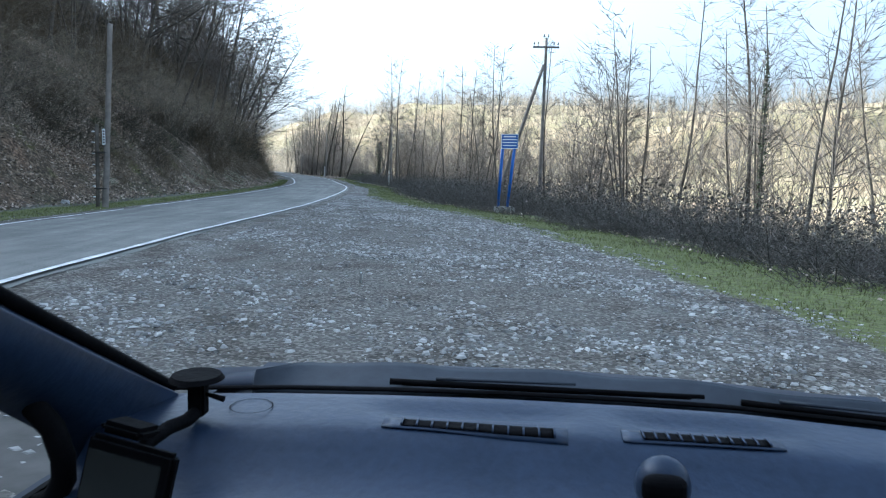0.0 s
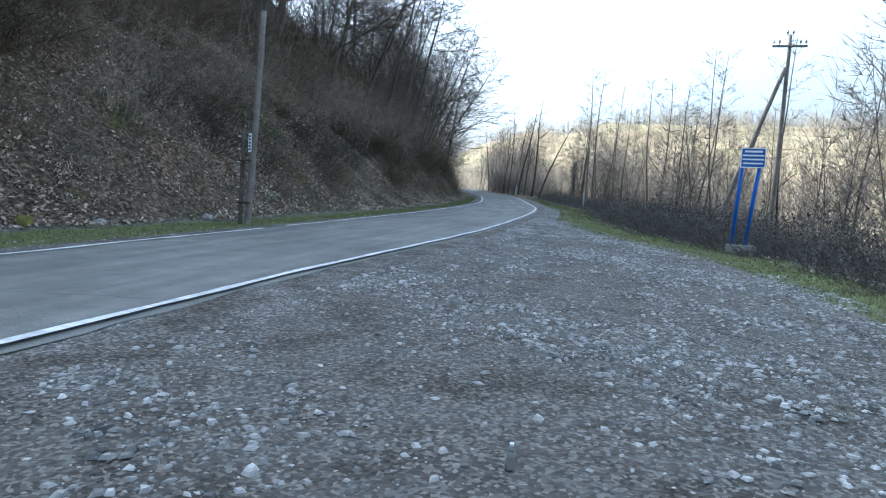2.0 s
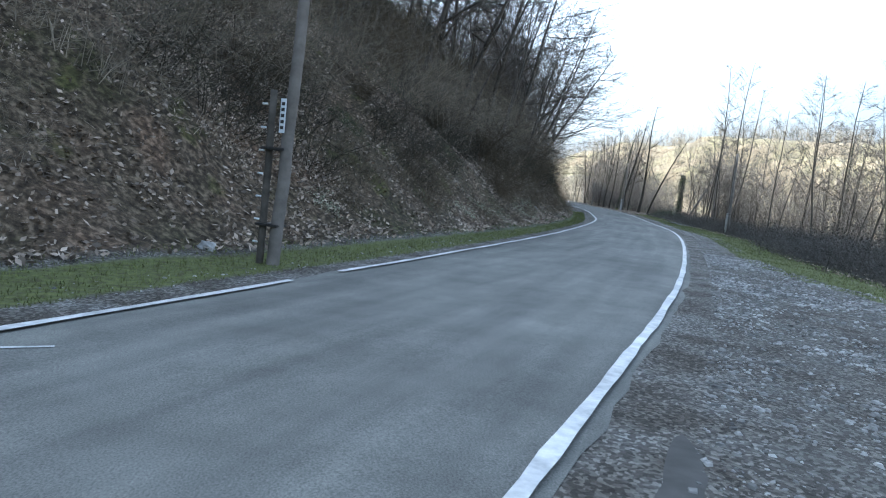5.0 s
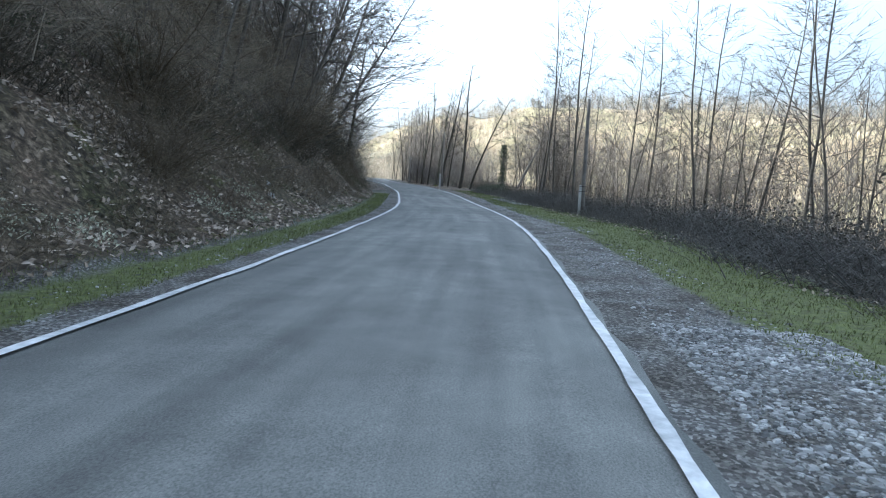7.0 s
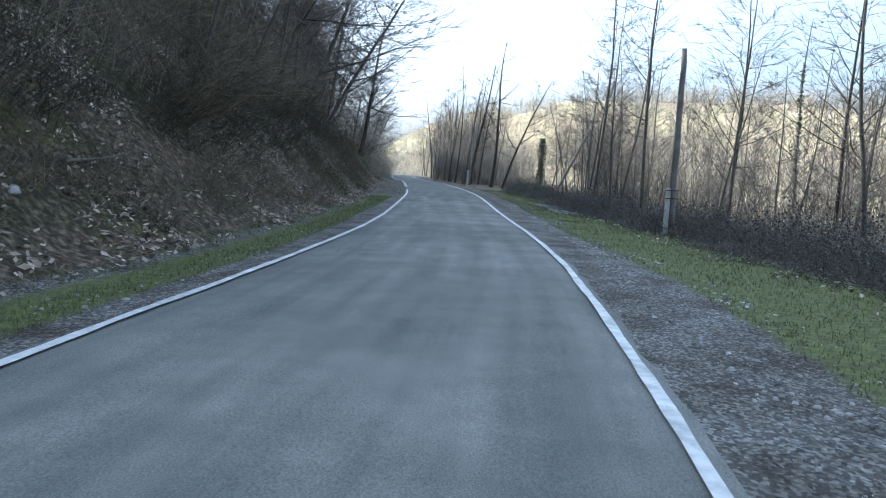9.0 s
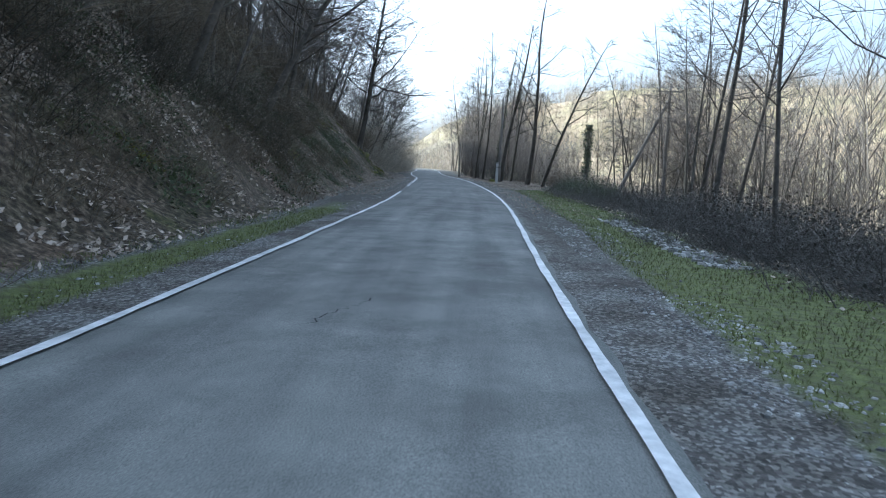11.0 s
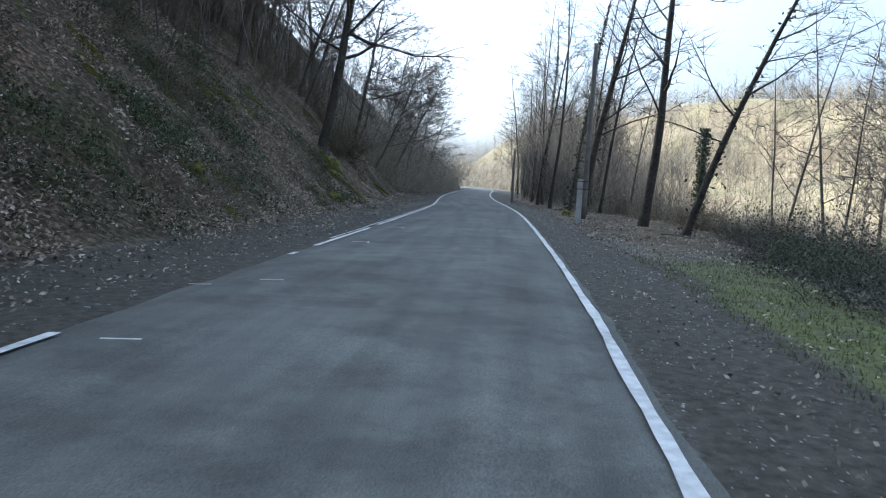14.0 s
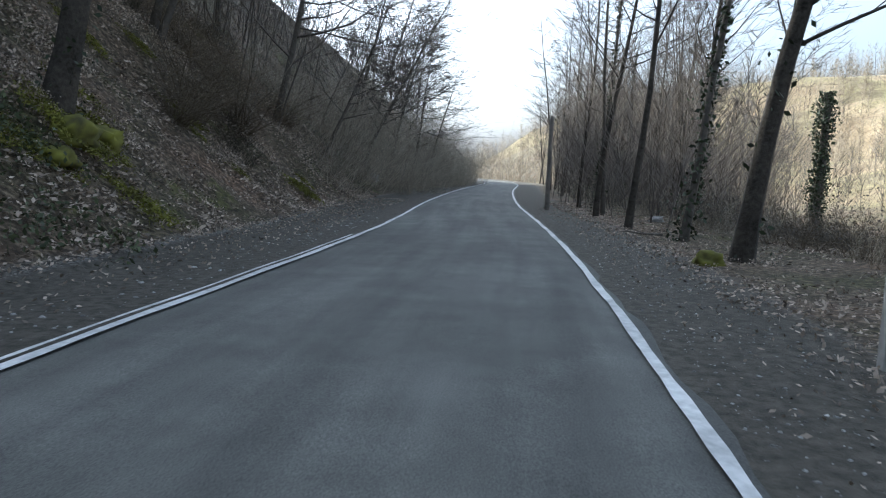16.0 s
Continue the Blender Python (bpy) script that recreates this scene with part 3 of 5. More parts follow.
# single trees that stand out
for s, d, k, size, turn, tip in ((66.7, 16.6, 2, 1.15, 40, 0), (64.4, 19.3, 4, 1.15, 70, 1), (65.3, 22.2, 1, 1.1, 20, 5), (41.5, 13.7, 0, 1.0, 15, 1), (42.0, 14.6, 0, 1.05, 115, -1), (46, 13.1, 1, 0.9, 50, 9),
                                 (52.5, 14.4, 2, 0.9, 200, 6), (50.6, 14.4, 0, 0.8, 140, 10), (16, 20.3, 2, 1.05, 80, 0), (7.8, 17.8, 8, 1.0, 0, 3), (8.3, 18.8, 0, 0.85, 160, 8), (22.1, 17.4, 3, 1.35, 30, 0), (22.8, 17.9, 1, 1.0, 250, 2),
                                 (26.3, 16.8, 8, 1.15, 90, 1), (19.7, 18.4, 0, 1.05, 300, 1), (11.5, 18.6, 3, 1.0, 10, 3), (30, 17.5, 1, 0.95, 10, 2), (86.1, 15.9, 2, 1.0, 60, -1), (92.3, 17.4, 1, 1.0, 10, 2), (3, 21, 1, 0.8, 60, 4),
                                 (113.4, 4.2, 2, 0.9, 30, 4), (108.7, 4.3, 2, 0.95, 130, 7), (105.6, 4.9, 4, 1.05, 20, 8), (115.2, 4.8, 0, 1.0, 130, 3), (118.3, 5.0, 4, 1.05, 250, 1), (106.5, 6.6, 2, 0.9, 300, 5), (117, 8.5, 4, 1.0, 200, 3), (116, 10.5, 8, 1.0, 90, 4), (120.5, 4.6, 2, 0.85, 70, 2)):
    plant(KINDS[k], s, d, turn, size, (0, tip))
for k in KINDS:
    for c in list(k.children):
        bpy.data.objects.remove(c)
    bpy.data.objects.remove(k)
for seed, s, d, h, r, tip, turn, ivy, text in ((31, 102.2, 5.0, 13, 0.2, 6, 30, 150, "thick leaning tree with rough dark bark and bare boughs"),
                                               (32, 95.6, 6.3, 14, 0.19, 8, 100, 0, "tall leaning bare tree with dark bark"),
                                               (33, 91.8, 6.8, 11, 0.13, 15, 200, 250, "leaning bare tree with long boughs over the verge"),
                                               (34, 101.3, -6.9, 15, 0.25, 10, 260, 260, "thick mossy hillside tree with roots on the bank")):
    t = bare_tree(seed, h, r, 28 if d < 0 else 15, 13 if d < 0 else 7, low=0.3, spread=0.56 if d < 0 else 0.3, ivy=ivy, label=text, bark=DARK_BARK, fine=0.012, droop=-0.15)
    plant(t, s, d, turn, 1.0, (0, tip), first=True)

# ---- dead trunk wrapped in ivy, down in the valley ----


def ivy_stump(s, d, h):
    root = new("dead_trunk")
    rng = random.Random(int(s))
    tr, lv = Tubes(), Tubes()
    pts, rad = grow(rng, (0, 0, -0.3), (0.02, 0, 1), h, 0.3, 8, 0.03, 0.02)
    tr.add(pts, [0.32 - 0.015 * i for i in range(9)], 8)
    for _ in range(4200):
        f = rng.random()
        a = rng.uniform(0, 6.28)
        o = 0.28 + abs(rng.gauss(0.08, 0.2)) * (1 + 0.5 * math.sin(f * 17))
        lv.leaf((math.cos(a) * o, math.sin(a) * o, f * h * 0.98), rng.uniform(0.06, 0.14), rng)
    tr.make("trunk", BARK, root)
    lv.make("ivy", IVY, root)
    tagged(root, "broken dead trunk wrapped in dark ivy", "tree")
    plant(root, s, d, first=True)


ivy_stump(137.4, 21.5, 11.5)

# ---- stuff that nobody could count ----


def brush_patch(name, seed, stems, size, low, high, thick, mat, arch, label, leaves=0, twigs=4):
    rng = random.Random(seed)
    t = Tubes()
    for _ in range(stems):
        x, y = rng.uniform(-size, size), rng.uniform(-size, size)
        a = rng.uniform(0, 6.28)
        h = low + (high - low) * rng.random() ** 1.6
        p, r = grow(rng, (x, y, -0.25), (math.cos(a) * arch, math.sin(a) * arch, 1), h + 0.25, thick * rng.uniform(0.6, 1.3), 3, 0.24, -0.14 * arch)
        t.add(p, r, 3)
        for _ in range(twigs):
            k = rng.choice((1, 1, 2, 2, 3))
            b = rng.uniform(0, 6.28)
            q = p[k].lerp(p[k - 1], rng.random())
            t.spike(q, q + Vector((math.cos(b), math.sin(b), rng.uniform(-0.2, 1.1))).normalized() * (h * rng.uniform(0.2, 0.5)), thick * 0.55)
    for _ in range(leaves):
        t.leaf((rng.uniform(-size, size), rng.uniform(-size, size), high * 0.8 * rng.random() ** 1.4), rng.uniform(0.015, 0.04), rng)
    return tagged(t.make(name, mat), label, "shrubs", kind="stuff")


def scatter_patches(source, places, rng, tilt=0.0):
    for s, d, size in places:
        x, y, z = put(np.array(float(s)), np.array(float(d)))
        c = source.copy()
        scene.collection.objects.link(c)
        slope = math.degrees(math.atan2(float(land(np.array(float(s)), np.array(d + 0.8)) - land(np.array(float(s)), np.array(d - 0.8))), 1.6))
        c.matrix_basis = pose(x, y, z, 0, -slope * tilt, 0) @ pose(0, 0, 0, 0, 0, rng.uniform(0, 360)) @ Matrix.Diagonal((size, size, size * rng.uniform(0.8, 1.2), 1))
    bpy.data.objects.remove(source)


rng = random.Random(23)
brush = [brush_patch("hillside_brush", 40 + i, 120, 1.8, 0.5, 3.0, (0.011, 0.013, 0.01)[i], (BRUSH, DARK_BRUSH, MID_BRUSH)[i], 0.4, "dense leafless brown brush on the bank", 40, 7) for i in range(3)]
spots = []
for s in np.arange(-20, 68, 2.5):
    for o in (1.6, 3.2, 5.2, 7.6, 10.2, 13.2):
        low = s < 12 and o < 3
        if low and rng.random() < 0.6:
            continue
        spots.append((s + rng.uniform(-0.9, 0.9), -float(toe(np.array(s))) - o + rng.uniform(-0.7, 0.7), rng.uniform(0.7, 1.15) * min(1.0, 0.33 + 0.13 * o)))
for s in np.arange(68, 122, 3.2):
    for o in (2.2, 4.4, 6.8, 9.6, 12.4, 15.4):
        if o < 9 and rng.random() < 0.12 or 91 < s < 108 and o < 8 and rng.random() < 0.85 or s > 84 and o < 5 and rng.random() < 0.6:
            continue
        spots.append((s + rng.uniform(-0.9, 0.9), -float(toe(np.array(s))) - o + rng.uniform(-0.7, 0.7), rng.uniform(0.6, 1.0) * min(0.9, 0.34 + 0.1 * o)))
for k in range(3):
    scatter_patches(brush[k], spots[k::3], rng, 0.7)
under = brush_patch("undergrowth", 48, 70, 1.3, 0.5, 2.2, 0.011, BRUSH, 0.6, "brown leafless undergrowth between the trunks", 60, 9)
scatter_patches(under, [(s + rng.uniform(-0.8, 0.8), float(bench(np.array(s))) - (0.4 if s > 97 else -0.8) + rng.uniform(0, 2.5 if s < 112 else 6), rng.uniform(0.5, 0.9)) for s in np.arange(88, 136, 1.3)], rng, 0.6)
clump = brush_patch("hazel_clump", 47, 46, 0.35, 2.0, 4.6, 0.016, BRUSH, 0.55, "fan of bare brown hazel stems on the bank", 0, 14)
spots = [(s + rng.uniform(-2, 2), -float(toe(np.array(s))) - rng.uniform(2.0, 11), rng.uniform(0.55, 1.0)) for s in np.arange(-18, 118, 1.5) if not 88 < s < 106]
scatter_patches(clump, spots, rng, 0.4)
pale = brush_patch("roadside_thicket", 45, 95, 1.9, 0.8, 4.2, 0.011, HAZED_BRUSH, 0.3, "tall leafless thicket beside the road, paled by painted haze", 0, 8)
spots = [(s + rng.uniform(-0.8, 0.8), d + rng.uniform(-0.6, 0.6), rng.uniform(0.8, 1.5)) for s in np.arange(119, 188, 2.9) for d in ((-6.4, -8.8) if s < 126 else (-5.4, -8.4))]
spots += [(s, d, rng.uniform(0.35, 0.6)) for s, d in ((88, 9.8), (91, 9.2), (96, 9.4), (100, 8.8), (103, 8.0), (107.5, 7.0), (109.5, 6.4), (116, 6.4), (123, 6.4), (128, 6.3), (133, 6.2), (139, 6.2), (145, 6))]
scatter_patches(pale, spots, rng, 0.6)
bram = [brush_patch("bramble_thicket", 50 + i, 190, 1.8, 0.5, 1.3, 0.0095, BRAMBLE, 0.9, "dark tangled bramble thicket along the verge", 1000, 8) for i in range(2)]
spots = []
for s in np.arange(-24, 150, 2.2):
    e = float(bench(np.array(s)))
    for o in (0.9, 2.3, 3.9, 5.8):
        if 75 < s < 84 and o > 2:
            continue
        if 84 < s and (o < 2 or rng.random() < 0.4):
            continue
        spots.append((s + rng.uniform(-0.6, 0.6), e + o + rng.uniform(-0.3, 0.5), rng.uniform(0.85, 1.1) * (0.6 if o < 2 else 0.95 if o < 3 else 1.2) * (1.2 if s < 34 and o > 2 else 1.0)))
scatter_patches(bram[0], spots[0::2], rng, 0.8)
scatter_patches(bram[1], spots[1::2], rng, 0.8)


def leaf_patch(name, seed, count, size, high, mat, label):
    """Evergreen ground growth: many small leaves over short stems."""
    rng = random.Random(seed)
    t = Tubes()
    for _ in range(count // 14):
        x, y = rng.gauss(0, size * 0.45), rng.gauss(0, size * 0.45)
        h = high * rng.uniform(0.3, 1.0) * math.exp(-(x * x + y * y) / (size * size))
        t.spike((x, y, -0.1), (x + rng.uniform(-0.2, 0.2), y + rng.uniform(-0.2, 0.2), h), 0.006)
        for _ in range(14):
            t.leaf((x + rng.gauss(0, 0.13), y + rng.gauss(0, 0.13), 0.02 + h * rng.random()), rng.uniform(0.018, 0.045), rng)
    return tagged(t.make(name, mat), label, "shrubs", kind="stuff")


ivy = leaf_patch("ground_ivy", 71, 700, 1.5, 0.5, GREEN_LEAF, "dark green ivy creeping over the bank")
scatter_patches(ivy, [(rng.uniform(34, 100), rng.uniform(-12.5, -5.8), rng.uniform(0.6, 1.2)) for _ in range(34)] + [(rng.uniform(-14, 34), rng.uniform(-13, -6.5), rng.uniform(0.5, 0.9)) for _ in range(14)], rng, 0.9)
bloom = leaf_patch("pale_flowering_plant", 76, 300, 0.9, 0.5, PALE_LEAF, "low plant with pale cream leaves at the foot of the bank")
scatter_patches(bloom, [(30.5, -4.3, 0.9), (31.6, -4.8, 0.8), (28.9, -4.6, 0.7), (22.5, -4.6, 0.7), (24.0, -4.4, 0.8), (20.8, -4.7, 0.7), (12.0, -5.0, 0.6)], rng, 0.8)
bracken = leaf_patch("dead_bracken", 74, 620, 1.2, 0.55, DRY_LEAF, "clumps of dead brown bracken and leaves")
scatter_patches(bracken, [(rng.uniform(-10, 118), rng.uniform(-11.5, -5.2), rng.uniform(0.6, 1.3)) for _ in range(120)], rng, 0.9)
green = leaf_patch("ground_ivy", 75, 520, 1.1, 0.4, GREEN_LEAF, "dark green ivy creeping over the bank")
scatter_patches(green, [(rng.uniform(52, 100), rng.uniform(-12, -4.8), rng.uniform(0.7, 1.5)) for _ in range(150)], rng, 0.9)
cushion = leaf_patch("moss_cushion", 73, 1500, 0.9, 0.16, MOSS, "yellow-green moss over stones and roots")
scatter_patches(cushion, [(100.9, -6.7, 0.9), (100.2, -6.3, 0.8), (101.4, -6.3, 0.9), (102.4, -6.9, 0.8), (99.4, -6.5, 0.6), (103.6, -7.6, 0.8), (96.5, -5.35, 0.3), (95.5, -5.7, 0.5), (92.7, -8.8, 0.7), (86.4, -6.3, 0.6), (71, -6.5, 0.6), (67.5, -6.8, 0.8), (75, -7.6, 0.6), (98, -9, 0.7), (109, -9.2, 0.7), (112, -8, 0.6)] + [(rng.uniform(56, 116), -5.2 - 6 * rng.random() ** 1.5, rng.uniform(0.4, 1.0)) for _ in range(26)], rng, 0.9)
shrub = leaf_patch("evergreen_shrub", 72, 2600, 1.3, 1.4, GREEN_LEAF, "dark leafy evergreen bush beside the verge")
scatter_patches(shrub, [(73.5, 7.0, 0.8), (76.4, 7.2, 1.0), (79.0, 7.0, 1.0), (82.2, 6.9, 0.8), (84.6, 7.1, 0.8), (92, 9, 0.7), (40, 8.6, 0.7), (16, 11.8, 0.8)], rng, 0.4)


def woods_patch(seed, stems, size, low, high, label, slant=0.12):
    """A close stand of thin young stems with upright twigs."""
    rng = random.Random(seed)
    t = Tubes()
    for _ in range(stems):
        x, y = rng.uniform(-size, size), rng.uniform(-size, size)
        h = rng.uniform(low, high)
        p, r = grow(rng, (x, y, -0.5), (rng.uniform(-slant, slant), rng.uniform(-slant, slant), 1), h, rng.uniform(0.018, 0.042), 5, 0.04 + slant * 0.4, 0.03)
        t.add(p, r, 3)
        for _ in range(11):
            f = rng.uniform(0.3, 0.98)
            k = min(int(f * 5), 4)
            a = rng.uniform(0, 6.28)
            b = p[k].lerp(p[k + 1], f * 5 - k)
            ln = h * rng.uniform(0.1, 0.24)
            e = b + Vector((math.cos(a) * ln * 0.55, math.sin(a) * ln * 0.55, ln * 0.8))
            t.spike(b, e, 0.014)
            for _ in range(3):
                q = b.lerp(e, rng.uniform(0.3, 0.8))
                a += rng.uniform(-1, 1)
                t.spike(q, q + Vector((math.cos(a) * ln * 0.35, math.sin(a) * ln * 0.35, ln * 0.35)), 0.01)
    return tagged(t.make("young_woods", TWIG), label, "woods", kind="stuff")


rng = random.Random(29)
stand = woods_patch(61, 24, 2.6, 4.0, 8.5, "close stand of thin bare young trees")
spots = []
for s in np.arange(14, 84, 4.6):
    e = float(bench(np.array(s)))
    for o in ((13,) if s < 50 else (11, 16)):
        spots.append((s + rng.uniform(-1.5, 1.5), e + o + rng.uniform(-1.5, 1.5), rng.uniform(0.8, 1.1)))
spots += [(s + rng.uniform(-1, 1), 10 + rng.uniform(0, 9), rng.uniform(0.8, 1.1)) for s in np.arange(138, 190, 5.5)]
spots += [(s + rng.uniform(-1, 1), 15 + rng.uniform(0, 8), rng.uniform(0.6, 0.9)) for s in np.arange(84, 102, 3.4)]
scatter_patches(stand, spots, rng)
stand = woods_patch(62, 14, 2.6, 2.0, 6.5, "thin bare young trees on the slope", 0.35)
spots = [(s + rng.uniform(-1, 1), d - rng.uniform(0, 3), rng.uniform(0.8, 1.1)) for s in np.arange(-18, 165, 6.2) for d in (-11.5, -16.5)]
scatter_patches(stand, spots, rng)


def scatter_mesh(name, count, area, shape, mat, label, category, seed, parts=None):
    """One joined mesh of many small pieces, spread over s, d places from area(rng)."""
    g = np.random.default_rng(seed)
    s, d = area(g, count)
    base = put(s, d)
    verts, faces = shape(g, base)
    me = bpy.data.meshes.new(name)
    me.from_pydata(verts.reshape(-1, 3).tolist(), [], faces.tolist())
    me.materials.append(mat)
    return tagged(new(name, me), label, category, kind="stuff")


def stones_shape(lo, hi, power=2.5):
    def shape(g, p):
        n = len(p)
        r = lo + (hi - lo) * g.random(n) ** power
        unit = np.array([(1, 0, -0.4), (0, 1, -0.4), (-1, 0, -0.4), (0, -1, -0.4), (0.62, 0.1, 0.5), (-0.05, 0.66, 0.5), (-0.64, 0, 0.45), (0.05, -0.6, 0.5)])
        v = unit[None] * (0.7 + 0.6 * g.random((n, 8, 1))) * r[:, None, None]
        v *= np.stack([0.75 + 0.6 * g.random(n), 0.65 + 0.4 * g.random(n), 0.3 + 0.45 * g.random(n)], -1)[:, None]
        a = g.random(n) * 6.28
        c, s = np.cos(a)[:, None], np.sin(a)[:, None]
        v = np.stack([v[..., 0] * c - v[..., 1] * s, v[..., 0] * s + v[..., 1] * c, v[..., 2]], -1)
        v += p[:, None] + np.stack([0 * r, 0 * r, r * 0.15], -1)[:, None]
        f = np.array([(0, 1, 5, 4), (1, 2, 6, 5), (2, 3, 7, 6), (3, 0, 4, 7), (4, 5, 6, 7)])
        return v, (f[None] + 8 * np.arange(n)[:, None, None]).reshape(-1, 4)

    return shape


def leaves_shape(lo, hi, lift=0.03):
    def shape(g, p):
        n = len(p)
        r = (lo + (hi - lo) * g.random(n))[:, None]
        a = g.normal(size=(n, 3))
        a[:, 2] *= 0.5
        a /= np.linalg.norm(a, axis=1)[:, None]
        b = np.cross(a, g.normal(size=(n, 3)) * [0.5, 0.5, 1])
        b /= np.linalg.norm(b, axis=1)[:, None]
        q = p + [0, 0, 1] * (lift + 0.04 * g.random((n, 1)))
        v = np.stack([q - a * r, q + b * r * 0.5, q + a * r, q - b * r * 0.5], 1)
        return v, np.arange(4 * n).reshape(-1, 4)

    return shape


def blades_shape(lo, hi):
    def shape(g, p):
        n = len(p)
        h = (lo + (hi - lo) * g.random(n) ** 1.5)[:, None]
        a = g.random(n) * 6.28
        w = np.stack([np.cos(a), np.sin(a), 0 * a], -1) * 0.006
        tip = p + np.concatenate([g.normal(size=(n, 2)) * 0.4 * h, h], 1)
        return np.stack([p - w, p + w, tip], 1), np.arange(3 * n).reshape(-1, 3)

    return shape


def box_area(s0, s1, d0, d1):
    return lambda g, n: (s0 + (s1 - s0) * g.random(n), d0 + (d1 - d0) * g.random(n))


def drifts(s0, s1, d0, d1, size):
    """Spread in uneven drifts, thicker low on the slope."""
    def area(g, n):
        s, f = s0 + (s1 - s0) * g.random(4 * n), g.random(4 * n) ** 0.75
        d = d0 + (d1 - d0) * f
        if d1 < 0:
            d = d0 + (-toe(s) - 0.1 - d0) * f
        keep = wave(s, d, size, 4.0) + 0.6 * wave(s, d, size * 0.35, 2.0) + 0.5 * g.normal(size=4 * n) > 0.15
        return s[keep][:n], d[keep][:n]

    return area


def verge(s0, s1, o0, o1):
    """Between the gravel and the edge of the level ground, o0 and o1 metres beyond each."""
    def area(g, n):
        s = s0 + (s1 - s0) * g.random(n)
        a, b = shoulder(s) + o0, bench(s) + o1
        return s, a + (b - a) * g.random(n)

    return area


def left_verge(s0, s1):
    def area(g, n):
        s = s0 + (s1 - s0) * g.random(n)
        return s, -2.6 - (toe(s) - 2.2) * g.random(n)

    return area


def within_shoulder(s0, s1):
    def area(g, n):
        s, f = s0 + (s1 - s0) * g.random(2 * n), g.random(2 * n) ** 0.9
        d = 2.65 + (shoulder(s) - 2.4) * f
        keep = wave(s, d, 1.9, 3.0) + 0.6 * wave(s, d, 0.7, 1.0) + 0.5 * g.normal(size=2 * n) > 0.05
        return s[keep][:n], d[keep][:n]

    return area


scatter_mesh("gravel", 70000, within_shoulder(-24, 22), stones_shape(0.009, 0.043, 3.2), STONE, "loose pale grey gravel and flat stones", "gravel", 1)
scatter_mesh("gravel", 7000, within_shoulder(20, 62), stones_shape(0.009, 0.04, 4), STONE, "loose gravel on the road shoulder", "gravel", 2)
scatter_mesh("gravel", 6000, box_area(58, 114, 2.35, 3.7), stones_shape(0.005, 0.022, 3), STONE, "fine loose grit along the road edge", "gravel", 19)
scatter_mesh("fallen_leaves", 4000, box_area(62, 118, 2.6, 4.6), leaves_shape(0.012, 0.035, 0.008), DRY_LEAF, "small dry leaves blown along the verge", "leaves", 20)
scatter_mesh("gravel", 2500, box_area(-12, 110, -3.3, -2.5), stones_shape(0.01, 0.04, 4), STONE, "loose gravel beside the asphalt edge", "gravel", 3)
scatter_mesh("gravel", 500, lambda g, n: (53 + 9 * g.random(n), 4.35 + 0.75 * g.random(n)), stones_shape(0.04, 0.13, 2), STONE, "row of pale broken stones beyond the grass", "stones", 14)
scatter_mesh("grass", 70000, verge(-24, 84, -0.3, 0.5), blades_shape(0.02, 0.075), GRASS_BLADE, "short green grass on the verge", "grass", 4)
scatter_mesh("grass", 42000, left_verge(-20, 62), blades_shape(0.02, 0.07), GRASS_BLADE, "short green grass below the bank", "grass", 5)
scatter_mesh("fallen_leaves", 80000, drifts(-20, 122, -13, -4.0, 2.2), leaves_shape(0.025, 0.075), DRY_LEAF, "dry pale brown leaves lying on the bank", "leaves", 6)
scatter_mesh("fallen_leaves", 9000, drifts(-6, 34, -11, -4.0, 1.5), leaves_shape(0.035, 0.075), DRY_LEAF, "large pale dry leaves lying on the bank", "leaves", 17)
scatter_mesh("fallen_leaves", 26000, drifts(82, 122, -13.5, -5.0, 1.6), leaves_shape(0.018, 0.05), DRY_LEAF, "dry pale leaves and twigs on the bank", "leaves", 16)
scatter_mesh("fallen_leaves", 15000, drifts(84, 124, 9.5, 3.4, 1.3), leaves_shape(0.016, 0.045), DRY_LEAF, "dry brown leaves beside the road", "leaves", 7)
scatter_mesh("fallen_leaves", 5000, lambda g, n: (70 + 52 * g.random(n), -4.6 + 1.7 * g.random(n) ** 2), leaves_shape(0.015, 0.045, 0.01), DRY_LEAF, "dry leaves blown along the road edge", "leaves", 18)
scatter_mesh("fallen_leaves", 5000, verge(-12, 84, 1.4, 3.0), leaves_shape(0.03, 0.06), DRY_LEAF, "dry leaves under the brambles", "leaves", 8)


def far_wood(name, count, s0, s1, d0, d1, seed, h0, h1, thick=1.0, mat=None, arms=18, rise=(0.3, 1.1), label="sunlit bare woods across the valley, paled by painted haze"):
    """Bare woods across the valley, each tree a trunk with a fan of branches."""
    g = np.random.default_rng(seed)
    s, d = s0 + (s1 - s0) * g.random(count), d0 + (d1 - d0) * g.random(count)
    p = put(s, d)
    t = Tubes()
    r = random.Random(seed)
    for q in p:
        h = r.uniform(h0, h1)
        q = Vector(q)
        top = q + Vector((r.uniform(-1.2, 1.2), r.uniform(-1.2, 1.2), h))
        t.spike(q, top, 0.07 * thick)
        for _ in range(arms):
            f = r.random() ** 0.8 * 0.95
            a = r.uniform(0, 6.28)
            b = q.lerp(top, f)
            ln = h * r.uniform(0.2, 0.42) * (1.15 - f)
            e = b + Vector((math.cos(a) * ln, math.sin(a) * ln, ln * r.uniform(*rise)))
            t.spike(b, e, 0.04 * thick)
    return tagged(t.make(name, mat or HAZED_FAR_TREE), label, "woods", kind="stuff")


